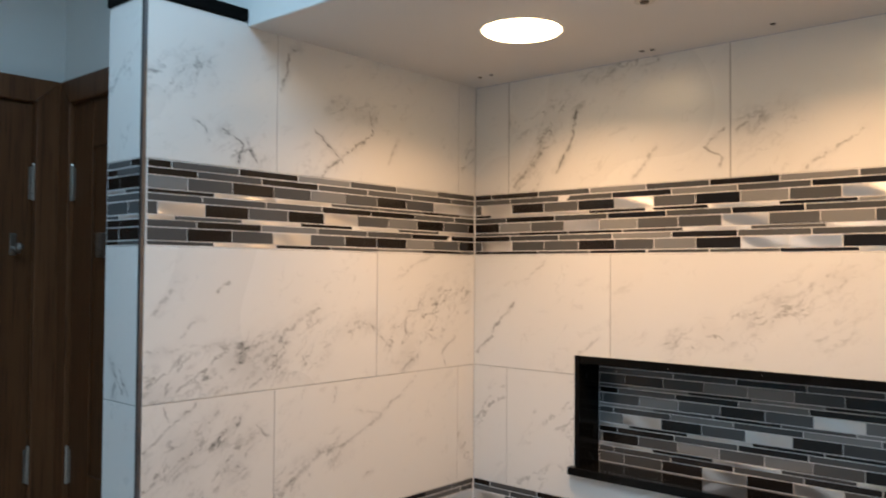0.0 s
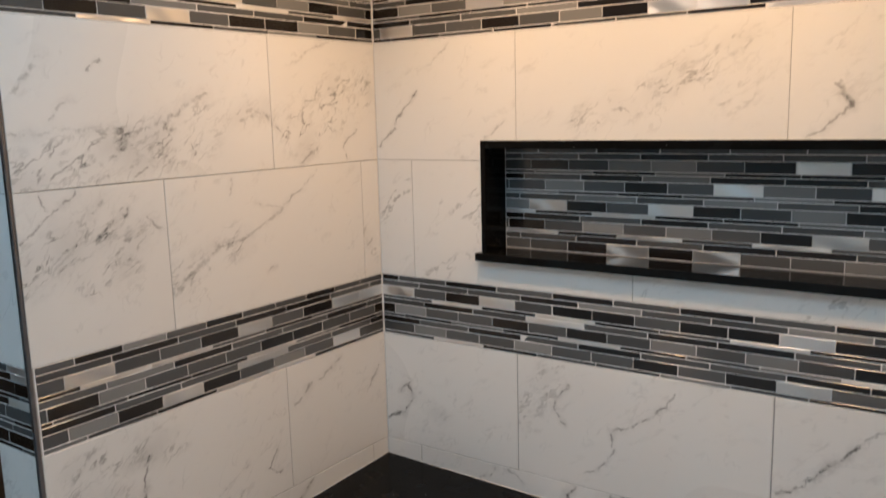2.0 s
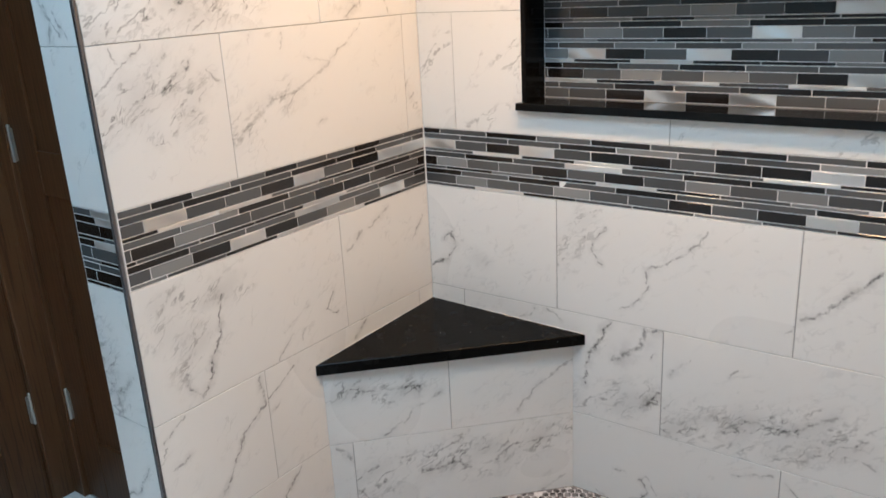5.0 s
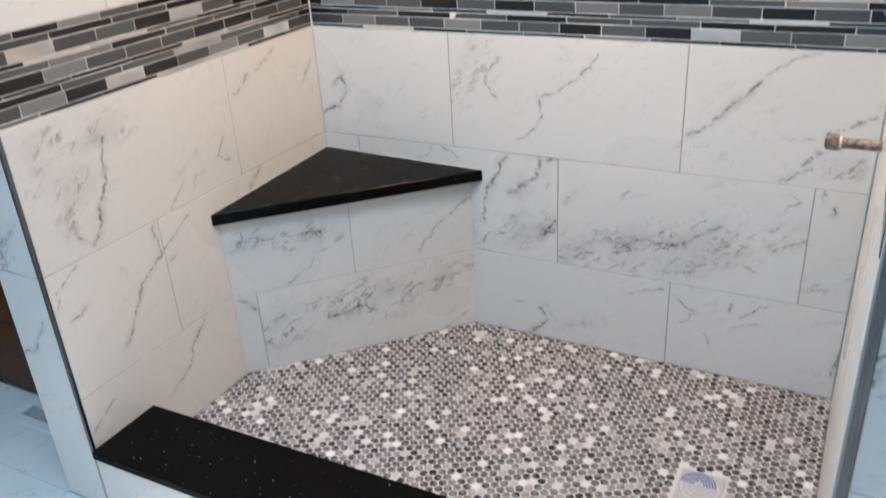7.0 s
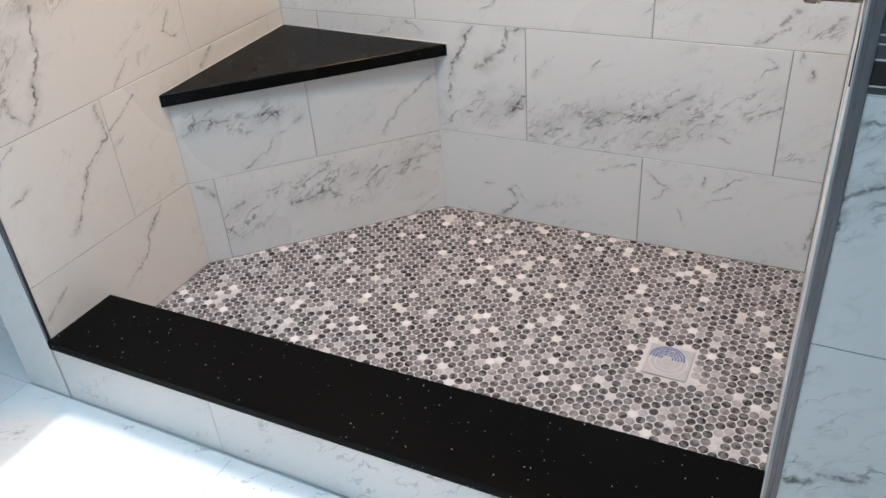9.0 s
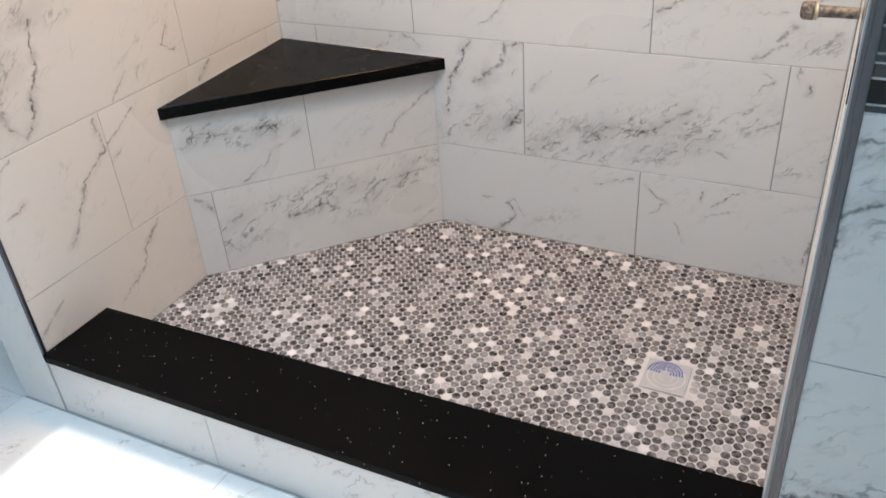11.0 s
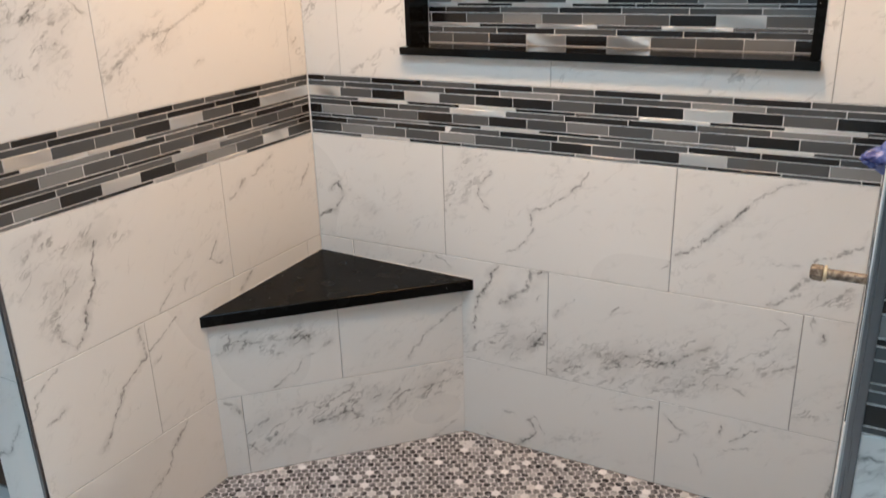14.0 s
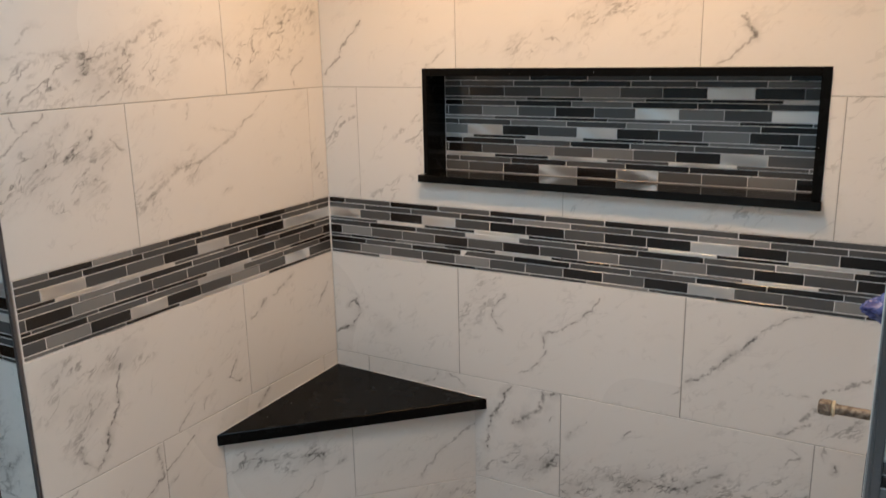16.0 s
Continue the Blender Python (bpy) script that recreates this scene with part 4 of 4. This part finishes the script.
# bathroom floor tiles
m_floor = Matrix.Translation((0, 0, FLOOR))
row = 0
y = FRONT - 0.002
while y > REAR:
    x = LEFT - (0.306 if row % 2 else 0.0) + 0.13
    x -= 0.612 if x > LEFT else 0
    while x < EAST:
        a, b = max(x, LEFT), min(x + 0.612, EAST)
        if b - a > 0.02:
            lay("tile", floor, m_floor, a, b, y - 0.305, y)
        x += 0.612
    y -= 0.305
    row += 1
for x in (LEFT, -0.45):
    lay("tile", floor, m_floor, x, min(x + 0.44, -0.14), FRONT - 0.002, HEAD)

# pale caulk beads in the corners
CAULK = paint("white_caulk", (0.68, 0.665, 0.65), 0.5)


# dark grey for the floor joints, and for shade painted along the bench foot
JOINT_AND_SHADE = grout("grey_joint_and_shade", (0.20, 0.195, 0.19))


def bead(name, a, b, n0, n1, r=0.0022, material=None):
    """A triangular bead along a corner from a to b; n0, n1 point along the two faces."""
    bm = bmesh.new()
    ends = []
    for p in (a, b):
        p = Vector(p)
        ends.append([bm.verts.new(p), bm.verts.new(p + Vector(n0) * r), bm.verts.new(p + Vector(n0) * r * 0.35 + Vector(n1) * r * 0.35), bm.verts.new(p + Vector(n1) * r)])
    for i in range(4):
        k = (i + 1) % 4
        bm.faces.new((ends[0][i], ends[1][i], ends[1][k], ends[0][k]))
    bmesh.ops.recalc_face_normals(bm, faces=bm.faces[:])
    return structure(name, bm, material or CAULK, "thin caulk bead along the tiled corner", "caulk")


UP = (0, 0, 1)
bead("caulk_corner", (-0.001, 0.001, 0.50), (-0.001, 0.001, CEIL), (1, 0, 0), (0, -1, 0))
BN = Vector((0.491, -0.475, 0)).normalized()
BU = (BB - BA).normalized()
bead("caulk_bench_back", (0.476, 0.001, 0.0), (0.476, 0.001, 0.459), (1, 0, 0), tuple(-BU))
bead("caulk_bench_left", (-0.001, -0.492, 0.0), (-0.001, -0.492, 0.459), (0, -1, 0), tuple(BU))
# this bead's dark colour paints the shaded line below the bench
bead("caulk_bench_floor", tuple(BA + BN * 0.001), tuple(BB + BN * 0.001), tuple(BN), UP, 0.0018, JOINT_AND_SHADE)
bead("caulk_back_floor", (0.476, 0.001, 0.0), (WIDE, 0.001, 0.0), (0, -1, 0), UP, 0.0018, JOINT_AND_SHADE)
bead("caulk_left_floor", (-0.001, -0.81, 0.0), (-0.001, -0.49, 0.0), (1, 0, 0), UP, 0.0018, JOINT_AND_SHADE)
bead("caulk_right_floor", (WIDE + 0.001, -0.81, 0.0), (WIDE + 0.001, 0.0, 0.0), (-1, 0, 0), UP, 0.0018, JOINT_AND_SHADE)
bead("caulk_seat_left", (-0.001, -0.505, 0.489), (-0.001, 0.0, 0.501), (1, 0, 0), UP, 0.003)
bead("caulk_seat_back", (0.0, 0.001, 0.501), (0.508, 0.001, 0.490), (0, -1, 0), UP, 0.003)

# ---------------------------------------------------------------- wooden doors


def wooden_door(name, m, width, height, hinge_z, label, casing_right=True):
    """A door in its casing. Local: x along the wall from the hinge side, y out of the wall, z up from the floor."""
    t = thing(name, m.translation, label, "door", kind="structure")

    def put(pname, bm, mat, parent=None, lab=""):
        bm.transform(m)
        return part(pname, bm, mat, parent or t, lab)

    cw, ct = 0.066, 0.018
    sides = [(-cw, 0.0)] + ([(width, width + cw)] if casing_right else [])
    for x0, x1 in sides:
        # upright casing with a mitred head
        bm = box(x0, x1, 0.0, ct, 0.0, height + cw, 0.004)
        inner = x1 if x0 < 0 else x0
        for v in bm.verts:
            if v.co.z > height:
                v.co.z = height + abs(v.co.x - inner) * 0.985
        put("casing", bm, OAK)
    bm = box(-cw, width + (cw if casing_right else 0.0), 0.0, ct, height, height + cw, 0.004)
    for v in bm.verts:
        if v.co.z < height + cw / 2:
            if v.co.x < width / 2:
                v.co.x = 0.002
            elif casing_right:
                v.co.x = width - 0.002
    put("casing", bm, OAK)
    leaf = put("leaf", box(0.004, width - 0.004, -0.045, -0.008, 0.006, height - 0.004, 0.002), OAK_DARK, lab="dark stained flat door leaf")
    for x0, x1 in ((-0.0020, 0.0036), (width - 0.0036, width + 0.0020)):
        put("jamb", box(x0, x1, -0.0460, 0.0012, 0.0, height - 0.0037), OAK_DARK)
    put("jamb", box(-0.0020, width + 0.0020, -0.0460, 0.0012, height - 0.0036, height + 0.0020), OAK_DARK)
    # unseen full-size board, added to keep outside light out of the leaf gaps
    put("door_stop", box(0.0, width, -0.062, -0.0465, 0.0, height), OAK_DARK)
    st = 0.11
    put("stile", box(0.004, st, -0.009, 0.002, 0.006, height - 0.004, 0.003), OAK_DARK, leaf)
    put("stile", box(width - st, width - 0.004, -0.009, 0.002, 0.006, height - 0.004, 0.003), OAK_DARK, leaf)
    for z0, z1 in ((0.006, 0.22), (0.98, 1.10), (height - 0.13, height - 0.004)):
        put("rail", box(st, width - st, -0.009, 0.001, z0, z1, 0.003), OAK_DARK, leaf)
    for z in hinge_z:
        bm = box(-0.012, 0.012, 0.0, 0.0035, z - 0.045, z + 0.045, 0.001)
        bmesh.ops.create_cone(bm, cap_ends=True, segments=12, radius1=0.0055, radius2=0.0055, depth=0.095, matrix=Matrix.Translation((0.001, 0.007, z)))
        bmesh.ops.create_uvsphere(bm, u_segments=8, v_segments=6, radius=0.006, matrix=Matrix.Translation((0.001, 0.007, z + 0.05)))
        put("hinge", bm, CHROME, lab="worn metal butt hinge")
    return t, put


HZ = (0.32, 1.11, 1.885)
door_a, put_a = wooden_door("door_1", Matrix.Translation((DX0, HEAD, FLOOR)) @ Matrix.Diagonal((1, -1, 1, 1)), DX1 - DX0, DTOP - FLOOR, HZ, "brown stained oak closet door in a mitred casing", False)
put_a("latch", box(0.155, 0.185, -0.002, 0.012, 1.68, 1.745, 0.003), CHROME, lab="small metal latch")
m_b = Matrix(((0, 1, 0, LEFT), (-1, 0, 0, DY1), (0, 0, 1, FLOOR), (0, 0, 0, 1)))
door_b, put_b = wooden_door("door_2", m_b, DY1 - DY0, DTOP - FLOOR, HZ, "dark stained oak door in a mitred casing")
# robe hook on the door in the left wall
bm = box(0.040, 0.058, -0.008, 0.004, 1.685, 1.745, 0.002)
bmesh.ops.create_cone(bm, cap_ends=True, segments=12, radius1=0.005, radius2=0.005, depth=0.045, matrix=Matrix.Translation((0.049, 0.022, 1.70)) @ Matrix.Rotation(radians(75), 4, 'X'))
bmesh.ops.create_uvsphere(bm, u_segments=12, v_segments=8, radius=0.011, matrix=Matrix.Translation((0.049, 0.046, 1.708)))
put_b("robe_hook", bm, CHROME, lab="round metal robe hook")

# ---------------------------------------------------------------- ceiling lights and marks


def disc(r0, r1, z0, z1, at, n=48):
    """A ring between two radii."""
    bm = bmesh.new()
    rings = []
    for r, z in ((r0, z0), (r1, z0), (r1, z1), (r0, z1)):
        rings.append([bm.verts.new((at[0] + r * math.cos(2 * math.pi * i / n), at[1] + r * math.sin(2 * math.pi * i / n), z)) for i in range(n)])
    for k in range(4):
        a, b = rings[k], rings[(k + 1) % 4]
        for i in range(n):
            bm.faces.new((a[i], b[i], b[(i + 1) % n], a[(i + 1) % n]))
    bmesh.ops.recalc_face_normals(bm, faces=bm.faces[:])
    return bm


for sx, sy in SPOTS:
    lt = thing("recessed_light", (sx, sy, CEIL), "round recessed ceiling light, warm white and lit", "ceiling light", "shower ceiling lights")
    part("trim_ring", disc(0.0855, 0.090, CEIL - 0.0025, CEIL - 0.0005, (sx, sy)), WHITE_PLASTIC, lt, "thin white trim ring")
    bm = bmesh.new()
    rings = [[bm.verts.new((sx + r * math.cos(math.tau * i / 48), sy + r * math.sin(math.tau * i / 48), CEIL - d)) for i in range(48)] for r, d in ((0.0850, 0.0005), (0.0845, 0.003), (0.082, 0.0055), (0.074, 0.0078), (0.055, 0.0095), (0.025, 0.0104))]
    for a, b in zip(rings, rings[1:]):
        for i in range(48):
            bm.faces.new((a[i], b[i], b[(i + 1) % 48], a[(i + 1) % 48]))
    bm.faces.new(rings[-1])
    bmesh.ops.recalc_face_normals(bm, faces=bm.faces[:])
    part("diffuser", bm, GLOW, lt, "glowing warm white diffuser")

fit_ob = thing("ceiling_fitting", (0.718, -0.377, CEIL), "small dark round metal fitting in the ceiling", "ceiling fitting")
part("rim", disc(0.010, 0.019, CEIL - 0.004, CEIL - 0.0004, (0.718, -0.377), 24), CHROME, fit_ob)
bm = bmesh.new()
bmesh.ops.create_cone(bm, cap_ends=True, segments=20, radius1=0.008, radius2=0.010, depth=0.006, matrix=Matrix.Translation((0.718, -0.377, CEIL - 0.003)))
part("plug", bm, DARK_METAL, fit_ob)
for sx, sy in ((0.569, -0.052), (0.850, -0.074), (0.095, -0.097), (0.135, -0.10), (0.545, -0.058)):
    bm = bmesh.new()
    bmesh.ops.create_cone(bm, cap_ends=True, segments=10, radius1=0.0035, radius2=0.005, depth=0.002, matrix=Matrix.Translation((sx, sy, CEIL - 0.0011)) @ Matrix.Diagonal((1.4, 0.8, 1, 1)))
    ob = new("screw_head", finish(bm, DARK_METAL, "screw_head"))
    tagged(ob, "small dark screw head in the shower ceiling", "screw", "ceiling screws")

# ---------------------------------------------------------------- plumbing, drain


def tube(profile, m, n=20):
    """A turned piece along local z; profile: (radius, z)."""
    bm = bmesh.new()
    rings = [[bm.verts.new(m @ Vector((r * math.cos(2 * math.pi * i / n), r * math.sin(2 * math.pi * i / n), z))) for i in range(n)] for r, z in profile]
    for a, b in zip(rings, rings[1:]):
        for i in range(n):
            bm.faces.new((a[i], a[(i + 1) % n], b[(i + 1) % n], b[i]))
    bm.faces.new(rings[0][::-1])
    bm.faces.new(rings[-1])
    return bm


PY, PZ = -0.168, 0.717
m_pipe = Matrix.Translation((WIDE + 0.01, PY, PZ)) @ Matrix.Rotation(radians(-90), 4, 'Y')
pipe = thing("pipe_stub", (WIDE, PY, PZ), "capped weathered brass pipe stub coming out of the shower wall", "pipe stub")
part("pipe", tube([(0.0105, 0.0), (0.0105, 0.076), (0.0115, 0.077), (0.0115, 0.080)], m_pipe), BRASS, pipe)
part("collar", tube([(0.0115, 0.0795), (0.0165, 0.0805), (0.0165, 0.085), (0.0125, 0.087)], m_pipe), COLLAR, pipe, "pale yellow brass collar")
part("pipe_cap", tube([(0.0160, 0.087), (0.0175, 0.089), (0.0175, 0.104), (0.0150, 0.1095), (0.009, 0.1115)], m_pipe, 8), BRASS, pipe, "dull eight-sided brass cap")

# valve stub wrapped in blue film on the right wall
bm = bmesh.new()
bmesh.ops.create_icosphere(bm, subdivisions=4, radius=1.0)
for v in bm.verts:
    p = v.co.copy()
    k = 1 + 0.30 * noise.noise(p * 1.8) + 0.16 * noise.noise(p * 4.5 + Vector((3, 1, 2)))
    v.co = Vector((WIDE + 0.002 + p.x * k * 0.034, -0.449 + p.y * k * 0.026, 1.026 + p.x * 0.006 + p.z * k * (0.023 + 0.007 * p.x)))
wrap = new("valve_wrap", finish(bm, BLUE_FILM, "valve_wrap"))
tagged(wrap, "crumpled blue plastic film round a shower valve on the wall", "plastic wrap")

DRAIN = (1.224, -0.447)
drain = thing("floor_drain", (DRAIN[0], DRAIN[1], 0), "square shower drain under cloudy protective film with blue print", "drain")
part("film", box(DRAIN[0] - 0.047, DRAIN[0] + 0.047, DRAIN[1] - 0.050, DRAIN[1] + 0.050, 0.0002, 0.0022, 0.0009), FILM_CLEAR, drain, "cloudy white protective film")
for r0, r1 in ((0.038, 0.0405), (0.026, 0.0275), (0.014, 0.0152)):
    part("strainer_ring", disc(r0, r1, 0.0018, 0.0027, (DRAIN[0], DRAIN[1] - 0.002), 32), GROUT_FLOOR, drain)
# blue slots and print that show through the film, three arcs of short bars
for ring, count in ((0.036, 12), (0.030, 10), (0.024, 8), (0.018, 6), (0.012, 4)):
    for k in range(count):
        a = radians(5 + 170 * k / (count - 1))
        bm = box(-0.0046, 0.0046, -0.0019, 0.0019, 0.0018, 0.0029, 0.0004)
        bm.transform(Matrix.Translation((DRAIN[0] - 0.005 + ring * math.cos(a), DRAIN[1] + 0.010 + ring * math.sin(a), 0)) @ Matrix.Rotation(a + 1.57, 4, 'Z'))
        part("print_bar", bm, PRINT_BLUE, drain)

# white floor register beyond the partition
reg = thing("floor_register", (-0.40, -0.81, FLOOR), "white square metal floor register frame on the tiles", "floor register")
bm = box(-0.54, -0.515, -0.868, -0.775, FLOOR, FLOOR + 0.009, 0.002)
box(-0.30, -0.275, -0.868, -0.775, FLOOR, FLOOR + 0.009, 0.002, bm=bm)
box(-0.514, -0.301, -0.868, -0.843, FLOOR, FLOOR + 0.009, 0.002, bm=bm)
box(-0.514, -0.301, -0.800, -0.775, FLOOR, FLOOR + 0.009, 0.002, bm=bm)
part("frame", bm, WHITE_PLASTIC, reg)
part("louvre_plate", box(-0.513, -0.302, -0.842, -0.801, FLOOR, FLOOR + 0.002), GROUT, reg, "grey louvre plate")

# ---------------------------------------------------------------- penny tiles of the shower floor
PITCH, RAD = 0.0211, 0.0096


def penny_ring(n=12):
    pts = []
    for r, z in ((RAD, -0.003), (RAD, -0.0006), (RAD - 0.0008, 0.0)):
        pts.append([(r * math.cos(2 * math.pi * (i + 0.5) / n), r * math.sin(2 * math.pi * (i + 0.5) / n), z) for i in range(n)])
    return pts


def penny_faces(n=12):
    f = []
    for k in range(2):
        for i in range(n):
            f.append((k * n + i, k * n + (i + 1) % n, (k + 1) * n + (i + 1) % n, (k + 1) * n + i))
    f.append(tuple(2 * n + i for i in range(n)))
    return f


base_v = [p for r in penny_ring() for p in r]
base_f = penny_faces()
one = bpy.data.meshes.new("penny_tile")
one.from_pydata(base_v, [], base_f)
one.materials.append(PENNY)
verts, faces, singles = [], [], 0
cols = int(WIDE / (PITCH * 0.866)) + 2
for i in range(cols):
    x = 1.414 + (i - 78) * PITCH * 0.866
    for k in range(-1, 45):
        y = -0.0135 - (k + 0.5 * (i % 2)) * PITCH
        if x < 0.0 or x > WIDE - 0.001 or y > -0.0005 or y < -0.825:
            continue
        if x - y < 0.485 + 0.014 and (x * 0.491 - y * 0.475) < 0.491 * 0.475 + 0.001:
            continue
        if abs(x - DRAIN[0]) < 0.053 and abs(y - DRAIN[1]) < 0.054:
            continue
        dz = rng.uniform(-0.0003, 0.0003)
        if y < -0.69 and singles < 300:
            ob = new("penny_tile", one)
            ob.matrix_basis = Matrix.Translation((x, y, dz)) @ Matrix.Rotation(rng.gauss(0, 0.012), 4, 'X')
            adopt(ob, floor_shower)
            singles += 1
        else:
            o = len(verts)
            verts += [(x + p[0], y + p[1], dz + p[2]) for p in base_v]
            faces += [tuple(o + q for q in f) for f in base_f]
rest = bpy.data.meshes.new("penny_tiles")
rest.from_pydata(verts, [], faces)
rest.materials.append(PENNY_REST)
ob = adopt(new("penny_tiles", rest), floor_shower)
tagged(ob, "grey brown and white penny round mosaic", kind="stuff")
